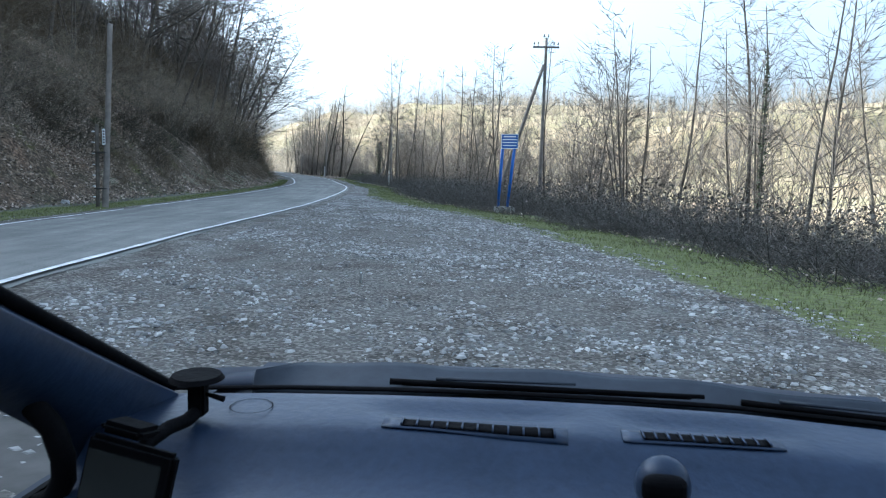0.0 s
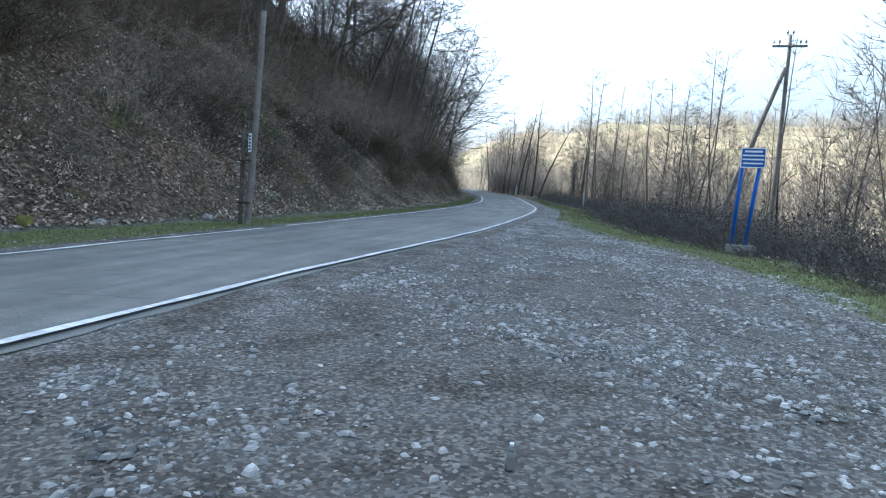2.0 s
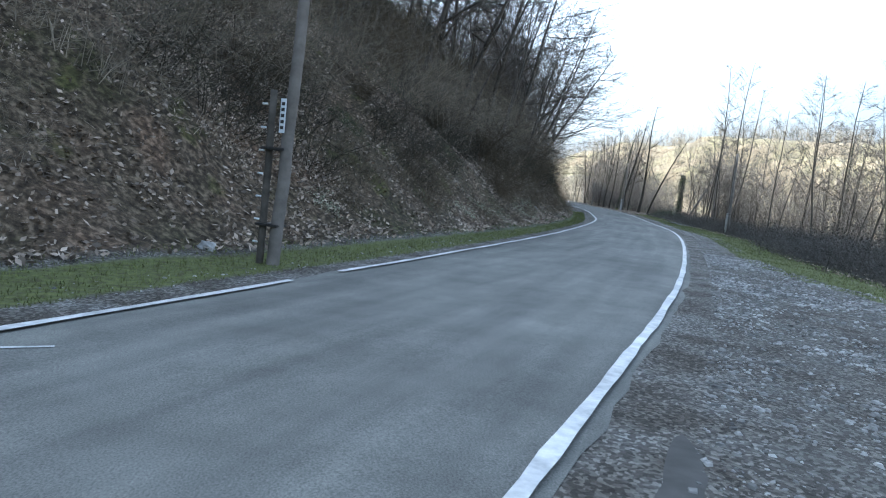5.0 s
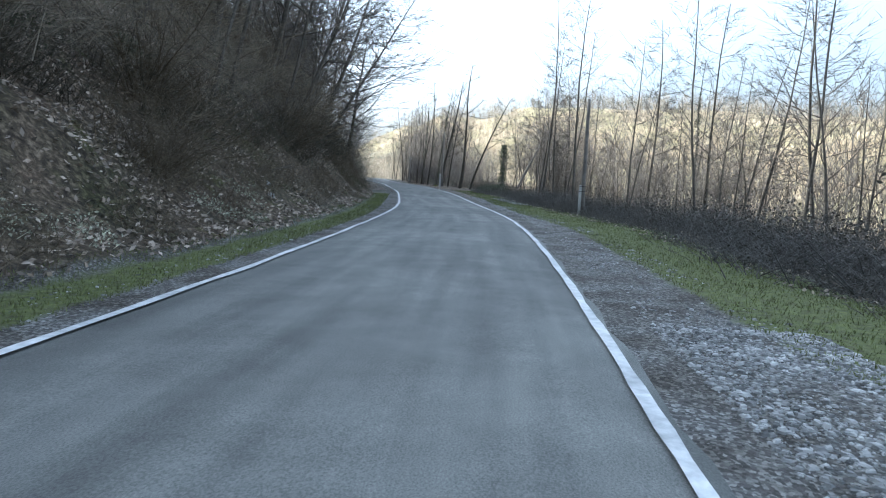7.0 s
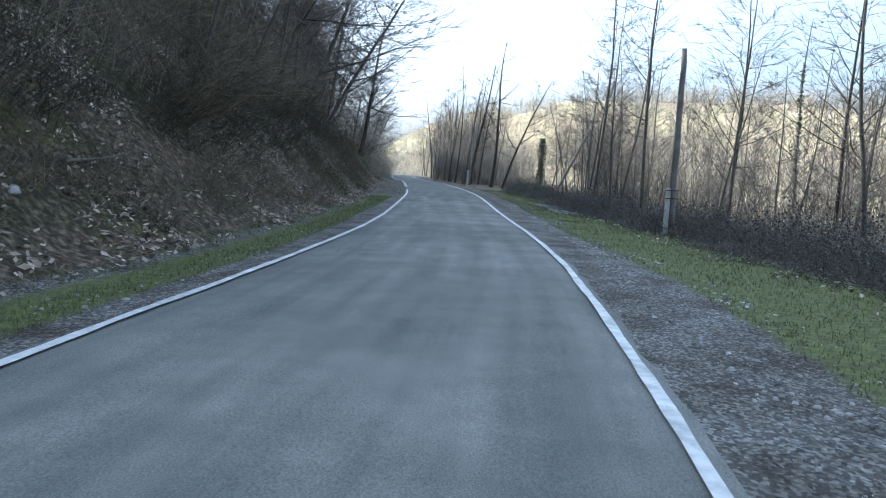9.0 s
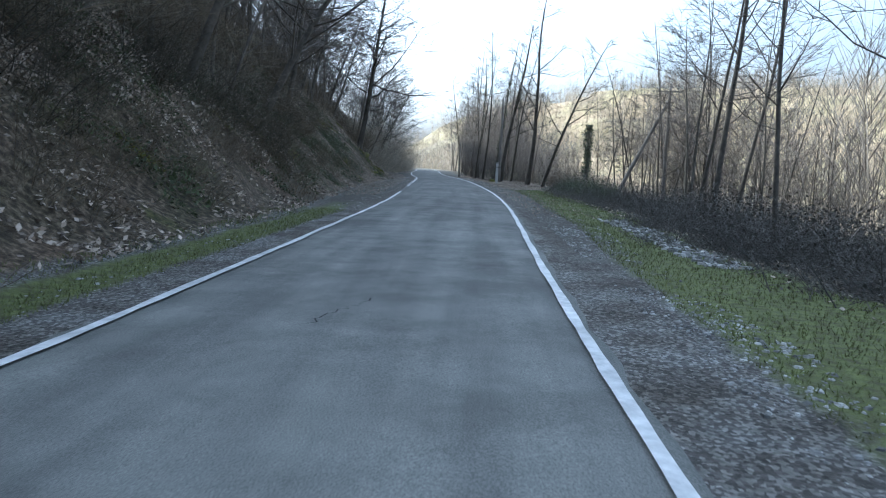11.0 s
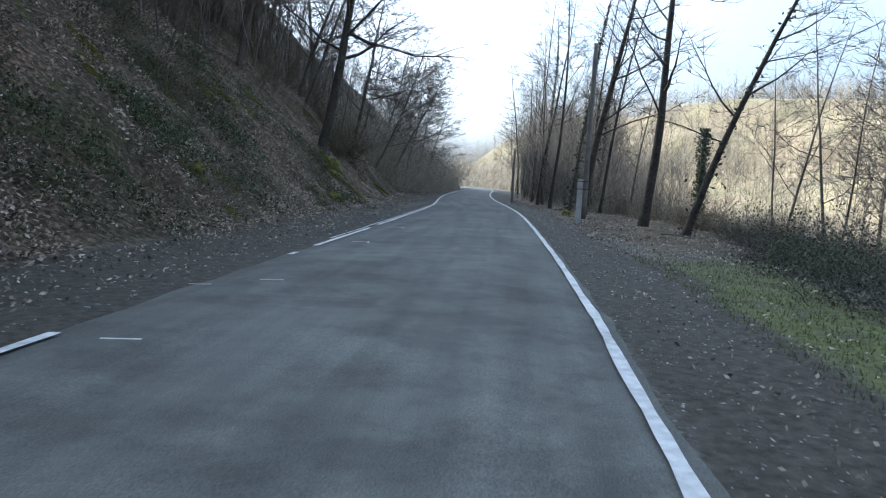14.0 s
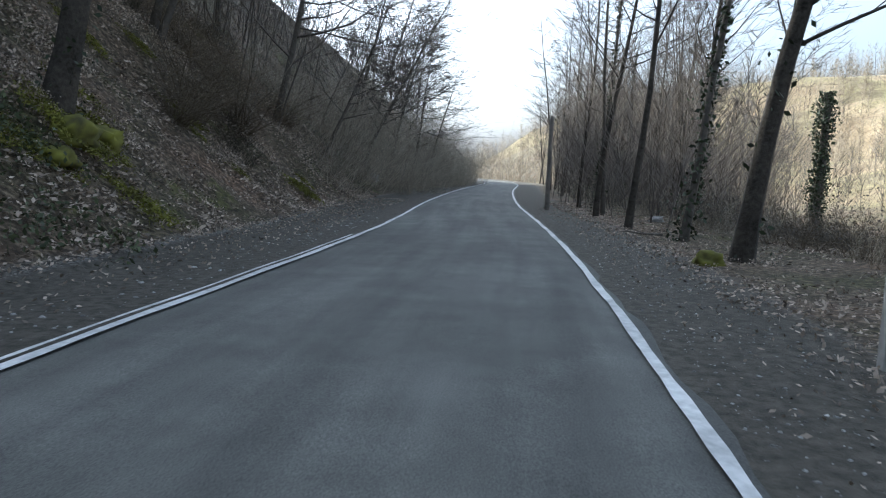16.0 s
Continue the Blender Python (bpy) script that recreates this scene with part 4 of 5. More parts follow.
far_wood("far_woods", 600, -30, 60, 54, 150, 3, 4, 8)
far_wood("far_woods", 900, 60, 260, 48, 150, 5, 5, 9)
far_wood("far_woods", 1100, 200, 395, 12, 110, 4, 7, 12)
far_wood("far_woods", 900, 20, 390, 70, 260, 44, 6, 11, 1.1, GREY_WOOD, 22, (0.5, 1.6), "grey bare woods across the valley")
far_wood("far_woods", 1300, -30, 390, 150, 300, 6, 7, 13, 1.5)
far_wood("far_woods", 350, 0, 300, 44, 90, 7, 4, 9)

for k, (s0, s1, d0, d1, n) in enumerate(((-12, 20, 17, 27, 30), (20, 56, 15, 27, 62), (52, 100, 14, 27, 85), (138, 200, 7, 24, 330))):
    far_wood("riverside_wood", n, s0, s1, d0, d1, 20 + k, 5, 11, 0.38, TWIG, 40, (0.8, 2.2), "grey-brown bare woods beside the river")

far_wood("riverside_wood", 75, 109, 136, 4.2, 8.5, 48, 4, 9, 0.3, TWIG, 40, (0.6, 2.0), "fine bare twigs of young trees beside the road")
far_wood("riverside_wood", 110, 122, 152, 6, 14, 47, 4, 10, 0.38, TWIG, 40, (0.8, 2.2), "grey-brown bare woods beside the river")
far_wood("far_woods", 260, 120, 300, 40, 66, 41, 5, 10, 0.55, TWIG, 26, (0.6, 1.8), "grey-brown bare woods in the valley bottom")
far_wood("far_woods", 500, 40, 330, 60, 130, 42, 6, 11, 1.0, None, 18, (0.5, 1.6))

# ---- river ----
wv = np.arange(-100, 330, 8.0)
river = strip("water", wv, np.array([20.0, 28, 36, 44, 52]), lambda s, d: np.full(s.shape, -4.75), WATER)
tagged(river, "pale shallow river in the valley bottom", "river", kind="structure")

# ---- poles, sign and small things ----


def part(name, bm, mat, parent, label=""):
    me = bpy.data.meshes.new(name)
    bm.to_mesh(me)
    bm.free()
    me.materials.append(mat)
    ob = new(name, me)
    ob.parent = parent
    if label:
        ob["label"] = label
    return ob


def box(w, d, h, at=(0, 0, 0), bevel=0.0, turn=None):
    bm = bmesh.new()
    bmesh.ops.create_cube(bm, size=1.0)
    bmesh.ops.scale(bm, vec=(w, d, h), verts=bm.verts)
    if bevel:
        bmesh.ops.bevel(bm, geom=bm.edges[:], offset=bevel, segments=2, affect="EDGES")
    if turn:
        bmesh.ops.transform(bm, matrix=turn, verts=bm.verts)
    bmesh.ops.translate(bm, vec=at, verts=bm.verts)
    return bm


def rod(a, b, r0, r1, sides=12, wobble=0.0, rings=8, seed=0):
    """A tapered, slightly crooked round bar from a to b with closed ends."""
    rng = random.Random(seed)
    a, b = Vector(a), Vector(b)
    t = (b - a).normalized()
    u = t.cross(Vector((0.3, 0.9, 0.2))).normalized()
    w = t.cross(u)
    bm = bmesh.new()
    rows = []
    for i in range(rings + 1):
        f = i / rings
        c = a.lerp(b, f) + (u * rng.uniform(-1, 1) + w * rng.uniform(-1, 1)) * wobble
        r = r0 + (r1 - r0) * f
        rows.append([bm.verts.new(c + (u * math.cos(g) + w * math.sin(g)) * r) for g in (2 * math.pi * k / sides for k in range(sides))])
    for i in range(rings):
        for k in range(sides):
            m = (k + 1) % sides
            bm.faces.new((rows[i][k], rows[i][m], rows[i + 1][m], rows[i + 1][k]))
    bm.faces.new(rows[0][::-1])
    bm.faces.new(rows[-1])
    bmesh.ops.recalc_face_normals(bm, faces=bm.faces)
    for f in bm.faces:
        f.smooth = len(f.verts) == 4
    return bm


def insulator(parent, x, y, z):
    pin = part("insulator_pin", rod((x, y, z), (x, y, z + 0.14), 0.012, 0.012, 6, rings=1), IRON, parent)
    part("insulator", rod((x, y, z + 0.1), (x, y, z + 0.24), 0.055, 0.035, 8, rings=2), GLASS_INS, pin)


def power_pole(x, y, z, height, label, arms=0, stub=0.0, brace=None, turn=0.0, lean=0.0, radius=0.12, plate=False, dark_stub=0.0):
    """A wooden power pole; stub: height of the concrete footing it is bound to; brace: the offset of a raking strut's foot."""
    root = new("power_pole")
    part("pole", rod((0, 0, stub * 0.12 - (0.6 if not stub else 0)), (lean * height, 0, height), radius, radius * 0.72, 12, 0.012, 10, int(x * 7)), POLE_WOOD, root)
    if stub:
        post = 0.19 if stub > 1.4 else 0.11
        part("concrete_footing", box(post, 0.14, stub + 0.6, (-0.075 - post / 2, -0.03, stub / 2 - 0.3), 0.015), CONCRETE, root, "pale concrete footing post")
        for f in (0.78, 0.95):
            part("wire_binding", box(0.22 + post, 0.26, 0.025, (0.02 - post / 2, -0.01, stub * f), 0.01), IRON, root)
    if dark_stub:
        part("wooden_footing", rod((-0.2, -0.02, -0.6), (-0.17, 0, dark_stub), 0.055, 0.05, 10, 0.008, 6, 3), BARK, root, "dark tarred wooden footing post")
        for i in range(7):
            h = 0.3 + i * (dark_stub - 0.5) / 6
            part("step_iron", rod((-0.3, -0.06, h), (-0.22, -0.06, h), 0.014, 0.014, 6, rings=1), WHITE, root)
        for h in (0.55, 1.6):
            part("wire_binding", box(0.36, 0.26, 0.035, (-0.07, 0, h), 0.01), IRON, root)
    if plate:
        pl = part("number_plate", box(0.085, 0.012, 0.46, (0.06, -radius - 0.012, 2.05), 0.003), WHITE, root, "narrow white plate with unreadable dark marks")
        for i in range(5):
            part("mark", box(0.05, 0.004, 0.045, (0.06, -radius - 0.0205, 1.89 + i * 0.08)), IRON, pl)
    for i in range(arms):
        h = height - 0.55 - i * 0.6
        arm = part("crossarm", box(1.5, 0.09, 0.1, (lean * h, -0.14, h), 0.01), POLE_WOOD, root)
        for o in (-0.68, -0.45, 0.45, 0.68):
            insulator(arm, lean * h + o, -0.14, h + 0.05)
    if arms:
        for o in (-0.12, 0.12):
            insulator(root, lean * height + o, 0, height - 0.04)
    if brace:
        part("brace", rod((brace[0], brace[1], brace[2]), (lean * height * 0.85 - 0.08, -0.05, height * 0.86), radius * 1.05, radius * 0.8, 12, 0.012, 8, 9), POLE_WOOD, root, "raking timber brace")
    root.matrix_world = pose(x, y, z, 0, 0, turn)
    return tagged(root, label, "power pole", "power poles along the road")


def height_at(x, y):
    k = int(np.argmin(np.hypot(MID[:, 0] - x, MID[:, 1] - y)))
    v = np.array([x, y]) - MID[k]
    return float(land(np.array((k - ORIGIN) * 0.5 + v @ WAY[k]), np.array(v @ SIDE[k])))


for x, y, top, kw in ((0.75, 22.8, 5.25, dict(label="weathered wooden pole bound to a dark footing post", dark_stub=2.4, plate=True, lean=0.05, radius=0.095, turn=-24)),
                      (24.2, 34.3, 9.15, dict(label="tall wooden pole with crossarm and raking brace", arms=1, brace=(-2.9, 0.3, 0.2), turn=-30, lean=0.0)),
                      (23.2, 54.5, 4.85, dict(label="wooden pole on a pale concrete footing", stub=1.25, turn=-20, radius=0.095)),
                      (40.5, 93.0, 6.7, dict(label="wooden pole with raking brace down the slope", arms=1, brace=(-3.2, -0.5, 0.3), turn=-20)),
                      (33.4, 104.1, 6.3, dict(label="wooden pole on a tall concrete footing", stub=1.6, turn=-15, radius=0.11, lean=0.01)),
                      (35.85, 126.3, 3.6, dict(label="short dark wooden pole beside the road", radius=0.1, lean=0.01))):
    z = height_at(x, y)
    power_pole(x, y, z, top - z, **kw)


def road_sign(x, y, z, turn):
    root = new("road_sign")
    part("footing", box(0.72, 0.34, 0.34, (0.1, 0, -0.04), 0.02), CONCRETE, root, "whitewashed concrete footing")
    for a, b in ((-0.12, 0.02), (0.2, 0.44)):
        part("post", rod((a, 0, 0.1), (b + 0.0, 0.07, 2.5), 0.055, 0.055, 10, rings=2), BLUE, root)
    board = part("board", box(0.58, 0.03, 0.5, (0.24, -0.01, 2.36), 0.008), BLUE, root, "blue board with white lines of unreadable writing")
    part("border", box(0.58, 0.006, 0.022, (0.24, -0.03, 2.6)), WHITE, board)
    part("border", box(0.58, 0.006, 0.022, (0.24, -0.03, 2.12)), WHITE, board)
    for i, (w, h) in enumerate(((0.42, 0.05), (0.5, 0.04), (0.5, 0.04), (0.46, 0.04))):
        part("text_bar", box(w, 0.006, h, (0.24, -0.03, 2.52 - i * 0.1)), WHITE, board)
    for g in (-0.04, 0.52):
        part("border", box(0.02, 0.006, 0.46, (g, -0.03, 2.36)), WHITE, board)
    root.matrix_world = pose(x, y, z, 0, -1, turn)
    return tagged(root, "blue information sign on two blue posts", "road sign")


road_sign(13.1, 20.6, 0.05, -33)


def boulder(seed, size, squash, mat):
    bm = bmesh.new()
    bmesh.ops.create_icosphere(bm, subdivisions=3, radius=size)
    for v in bm.verts:
        k = 1 + 0.5 * noise.noise(v.co * (1.5 / size) + Vector((seed, 0, 0))) + 0.28 * noise.noise(v.co * (3.4 / size) + Vector((0, seed, 0))) + 0.12 * noise.noise(v.co * (8 / size))
        v.co *= k
        v.co.z *= squash
    for f in bm.faces:
        f.smooth = True
    return bm


for i, (s, d, size, mat, text) in enumerate(((33.4, -4.6, 0.11, STONE, "pale rounded stone on the grass verge"), (34.4, -5.0, 0.09, STONE, "small pale stone below the bank"), (7.6, -4.3, 0.13, STONE, "pale boulder beside the pole"),
                                             (4.2, -4.7, 0.13, STONE, "grey boulder at the foot of the bank"), (2.4, -4.8, 0.18, MOSS, "mossy stone at the foot of the bank"), (71.0, -6.4, 0.3, MOSS, "moss-covered stone on the bank"),
                                             (86.4, -6.3, 0.28, MOSS, "yellow mossy stone on the bank"), (101.0, -6.4, 0.42, MOSS, "mossy rock under the hillside tree"), (100.2, -6.2, 0.3, MOSS, "mossy rock under the hillside tree"),
                                             (96.5, -5.3, 0.26, MOSS, "mossy rock under the hillside tree"), (102.0, -6.5, 0.36, MOSS, "mossy rock beside the tree roots"), (101.4, 4.2, 0.24, MOSS, "mossy stump stone by the leaning tree"), (127.0, -5.6, 0.35, STONE, "pale rock at the foot of the bank"),
                                             (112.5, 6.0, 0.22, STONE, "pale stone among the leaves"))):
    x, y, z = put(np.array(s), np.array(d))
    b = part("rock", boulder(i * 3.1, size, 0.7, mat), mat, None)
    b.matrix_world = pose(x, y, z + (size * 0.12 if size < 0.4 else 0.0), 0, 0, 40 * i)
    tagged(b, text, "rock", "rocks along the bank")


def branch(s, d, length, turn, rise, label):
    t = Tubes()
    rng = random.Random(int(s * 10))
    p, r = grow(rng, (0, 0, 0.04), (1, 0, 0.02), length, 0.035, 6, 0.12, 0.0)
    t.add(p, r, 6)
    for k in (2, 3, 4):
        q, r2 = grow(rng, p[k], (0.6, rng.choice((-1, 1)), rise), length * 0.3, 0.018, 3, 0.2, 0.0)
        t.add(q, r2, 4)
    o = t.make("fallen_branch", PALE_BARK)
    x, y, z = put(np.array(s), np.array(d))
    o.matrix_world = pose(x, y, z + 0.03, 0, 0, turn)
    tagged(o, label, "branch", "fallen branches")


for s, d, ln, turn in ((106.3, 4.6, 1.5, 200), (107, 6.5, 1.8, 15), (76, -5.8, 1.4, 60), (66, -5.2, 1.6, 80), (91, 5.9, 1.2, -20), (98, -6.2, 1.5, 75), (36, -5.3, 1.5, 70)):
    branch(s, d, ln, turn, 0.25, "bare fallen branch lying on leaves")

bottle = new("plastic_bottle")
x, y, z = put(np.array(-5.4), np.array(5.6))
part("body", rod((0, 0, 0), (0, 0, 0.09), 0.021, 0.02, 14, rings=3), GLASS_INS, bottle, "clouded clear plastic body")
part("neck", rod((0, 0, 0.09), (0, 0, 0.115), 0.019, 0.009, 14, rings=2), GLASS_INS, bottle)
part("cap", rod((0, 0, 0.115), (0, 0, 0.13), 0.011, 0.011, 14, rings=1), WHITE, bottle, "white screw cap")
bottle.matrix_world = pose(x, y, z, 0, 4, 0)
tagged(bottle, "empty plastic bottle standing on the gravel", "bottle")

# ---- marks on the road ----


def road_mark(name, pts, width, mat, label, category, lift=0.0):
    """A narrow flat stroke laid on the asphalt along s, d points."""
    verts, faces = [], []
    for i, (s, d) in enumerate(pts):
        a, b = pts[max(i - 1, 0)], pts[min(i + 1, len(pts) - 1)]
        t = Vector((b[0] - a[0], b[1] - a[1])).normalized()
        w = width * (0.5 if mat is PAINT else 0.25 + 0.5 * ((i * 7919) % 10) / 10)
        for sg in (-1, 1):
            ss, dd = s - t.y * w * sg, d + t.x * w * sg
            x, y = at_road(np.array(ss), np.array(dd))
            verts.append((x, y, 0.0045 + lift + float(crown_height(np.array(ss), np.array(dd)))))
        if i:
            faces.append((2 * i - 2, 2 * i - 1, 2 * i + 1, 2 * i))
    return tagged(mesh_object(name, verts, faces, mat), label, category, kind="structure")


# near-black colour for the shade inside open cracks, painted as flat strokes
CRACK_SHADE = simple("crack_shadow", (0.018, 0.018, 0.018), (0.04, 0.04, 0.04), 8, 0.95)
rng = random.Random(77)


def crack(s, d, ds, dd, n=12):
    pts = [(s + ds * i / n + rng.uniform(-0.05, 0.05), d + dd * i / n + rng.uniform(-0.05, 0.05)) for i in range(n + 1)]
    road_mark("road_crack", pts, 0.012, CRACK_SHADE, "crack across the asphalt, its shade drawn as a dark stroke", "crack")


crack(-2.6, 1.7, -0.5, -1.6)
crack(-6.5, 0.3, 0.3, -1.7)
crack(37.0, -1.55, 1.6, 0.15)
crack(48.0, -0.3, 1.2, 0.3)
crack(64.5, -1.2, 0.9, -0.2)
crack(70.0, 0.5, 1.4, 0.3)
for pts in ([(68.6, -2.3), (68.6, -1.98), (68.2, -1.94)], [(74.7, -1.75), (74.75, -1.45)], [(78.0, -1.7), (78.05, -1.42)], [(77.4, -2.32), (77.45, -2.08)], [(83.4, -1.73), (83.6, -1.44), (83.3, -1.4)],
            [(88.1, -1.76), (87.95, -1.33), (87.7, -1.36)], [(2.2, -1.65), (2.6, -1.3)]):
    road_mark("old_road_mark", pts, 0.04, PAINT, "faded scrap of white road paint", "road marking", 0.001)


def damp_patch(s, d, ls, ld, seed):
    """A shallow puddle of mud lying in the gravel, with an uneven rim."""
    g = np.random.default_rng(seed)
    a = np.arange(24) * 2 * math.pi / 24
    rim = 1 + 0.25 * np.sin(a * 2 + seed) + 0.12 * np.sin(a * 5 + 2 * seed) + 0.06 * g.normal(size=24)
    verts, faces = [], []
    for k in (0.0, 0.4, 0.75, 1.0):
        p = put(s + ls * k * rim * np.cos(a), d + ld * k * rim * np.sin(a))
        verts += [(x, y, z + 0.012 - 0.01 * k) for x, y, z in p]
    for i in range(3):
        for j in range(24):
            m = (j + 1) % 24
            faces.append((i * 24 + j, i * 24 + m, (i + 1) * 24 + m, (i + 1) * 24 + j))
    tagged(mesh_object("puddle", verts, faces, MUD, smooth=True), "shallow dark muddy puddle in the gravel", "puddle", kind="structure")


damp_patch(5.3, 4.85, 0.6, 0.45, 1)
damp_patch(2.7, 2.62, 0.8, 0.14, 2)
damp_patch(-10.2, 4.4, 1.2, 0.5, 5)

# ---- the small car at the start of the way, seen from its left seat ----
CAR_PLASTIC = simple("blue_grey_dashboard_plastic", (0.011, 0.02, 0.042), (0.019, 0.031, 0.062), 60, 0.42, bump=0.12)
CAR_BLACK = simple("black_rubber", (0.0025, 0.0025, 0.003), (0.006, 0.006, 0.007), 20, 0.7)
CAR_PAINT = simple("dark_car_paint", (0.008, 0.013, 0.026), (0.014, 0.02, 0.037), 3, 0.5, bump=0)
CAR_COWL = simple("grey_cowl_plastic", (0.016, 0.021, 0.03), (0.03, 0.037, 0.05), 25, 0.6, bump=0.1)
SCREEN = simple("dark_screen", (0.018, 0.02, 0.02), (0.028, 0.03, 0.03), 4, 0.15, bump=0)
for m, gloss in ((CAR_BLACK, 0.03), (CAR_PAINT, 0.12)):
    m.node_tree.nodes["Principled BSDF"].inputs["Specular IOR Level"].default_value = gloss
TYRE = simple("tyre_rubber", (0.012, 0.012, 0.012), (0.03, 0.03, 0.03), 18, 0.85)
STEEL = simple("wheel_steel", (0.3, 0.3, 0.3), (0.45, 0.45, 0.46), 8, 0.4, 0.8)
EYE_Z = 1.312
car = new("car")
car.matrix_world = pose(0.128, -0.275, 0.0, 0, 0, -32.89)
tagged(car, "small dark car with blue-grey dashboard parked on the gravel", "car")


def loft(rows, closed=False, thick=0.0):
    """A skin over rows of right, ahead, up points, thickened inwards where wanted."""
    bm = bmesh.new()
    vs = [[bm.verts.new((r, f, EYE_Z + u)) for r, f, u in row] for row in rows]
    for a, b in zip(vs, vs[1:]):
        for k in range(len(a) - 1):
            bm.faces.new((a[k], a[k + 1], b[k + 1], b[k]))
    bmesh.ops.recalc_face_normals(bm, faces=bm.faces)
    if thick:
        bmesh.ops.solidify(bm, geom=bm.faces[:], thickness=thick)
    for f in bm.faces:
        f.smooth = True
    return bm


def base_edge(r):
    """How far ahead the foot of the windscreen lies."""
    return float(np.interp(r, [-0.62, -0.572, -0.387, -0.193, 0.0, 0.2, 0.382, 0.603, 0.85], [1.1, 1.118, 1.158, 1.183, 1.199, 1.203, 1.197, 1.156, 1.07]))


def dash_height(r, back):
    """Height of the dashboard below the eye, back metres behind the windscreen's foot."""
    u = float(np.interp(back, [0, 0.03, 0.11, 0.165, 0.21, 0.26, 0.31, 0.4, 0.5, 0.56], [-0.392, -0.38, -0.384, -0.39, -0.425, -0.447, -0.447, -0.468, -0.53, -0.66]))
    for c, w in ((-0.05, 0.17), (0.31, 0.14)):
        u -= 0.012 * max(0.0, 1 - (abs(r - c) / w) ** 4) * max(0.0, 1 - abs(back - 0.09) / 0.05)
    return u


backs = (0, 0.015, 0.03, 0.05, 0.07, 0.09, 0.11, 0.13, 0.15, 0.17, 0.19, 0.22, 0.25, 0.28, 0.31, 0.35, 0.4, 0.45, 0.5, 0.53, 0.56)
dash = part("dashboard", loft([[(r, base_edge(r) - b, dash_height(r, b)) for b in backs] for r in np.linspace(-0.6, 0.85, 60)], thick=0.004), CAR_PLASTIC, car, "dark blue-grey moulded dashboard")


def dash_strip(r0, r1, f0, f1, lift, thick):
    """A thin strip that lies on the dashboard between two distances ahead."""
    return loft([[(r, f, dash_height(r, base_edge(r) - f) + lift) for f in np.linspace(f1, f0, 5)] for r in np.linspace(r0, r1, 15)], thick=thick)


for r0, r1, f0, n in ((-0.158, 0.074, 1.03, 10), (0.206, 0.388, 1.04, 10)):
    vent = part("air_vent", dash_strip(r0 - 0.03, r1 + 0.02, f0 - 0.005, f0 + 0.033, 0.0022, 0.002), CAR_PLASTIC, dash, "long windscreen air vent")
    # flat black strip laid on top stands in for the shade in the vent
    part("slot_shade", dash_strip(r0, r1, f0, f0 + 0.024, 0.004, 0.001), CAR_BLACK, vent)
    for i in range(n + 1):
        r = r0 + (r1 - r0) * i / n
        part("fin", dash_strip(r - 0.0015, r + 0.0015, f0 - 0.001, f0 + 0.025, 0.007, 0.003), CAR_PLASTIC, vent)
ring = bmesh.new()
ring_pts = [(0.034 * math.cos(a), 0.036 * math.sin(a)) for a in (2 * math.pi * k / 32 for k in range(32))]
inner = [ring.verts.new((-0.405 + x * 0.95, 1.06 + y * 0.95, EYE_Z - 0.381)) for x, y in ring_pts]
outer = [ring.verts.new((-0.405 + x, 1.06 + y, EYE_Z - 0.381)) for x, y in ring_pts]
for k in range(32):
    ring.faces.new((inner[k], inner[(k + 1) % 32], outer[(k + 1) % 32], outer[k]))
part("cover_seam", ring, CAR_BLACK, dash, "round cover with a fine dark seam")
hood = bmesh.new()
bmesh.ops.create_uvsphere(hood, u_segments=24, v_segments=12, radius=0.045)
for v in hood.verts:
    v.co = (0.211 + v.co.x * 0.82, 0.925 + v.co.y * 0.7, EYE_Z - 0.406 + v.co.z * 0.9)
for f in hood.faces:
    f.smooth = True
sensor = part("sensor_hood", hood, CAR_PLASTIC, dash, "small hooded socket")
# the hood has no hollow: a solid black bulge paints its inner shade
mouth_shade = bmesh.new()
bmesh.ops.create_uvsphere(mouth_shade, u_segments=20, v_segments=10, radius=1.0)
for v in mouth_shade.verts:
    v.co = (0.206 + math.copysign(abs(v.co.x) ** 0.6, v.co.x) * 0.029, 0.893 + v.co.y * 0.016, EYE_Z - 0.397 + math.copysign(abs(v.co.z) ** 0.6, v.co.z) * 0.019)
part("socket", mouth_shade, CAR_BLACK, sensor, "solid black bulge for the shaded opening of the socket")
edge = [(r, base_edge(r) + 0.012, -0.39) for r in np.linspace(-0.6, 0.85, 40)]
part("windscreen_seal", loft([[(r, f - 0.006, u + 0.008) for r, f, u in edge], [(r, f + 0.004, u + 0.01) for r, f, u in edge], [(r, f + 0.02, u + 0.004) for r, f, u in edge]], thick=0.004), CAR_BLACK, car, "black rubber windscreen seal")
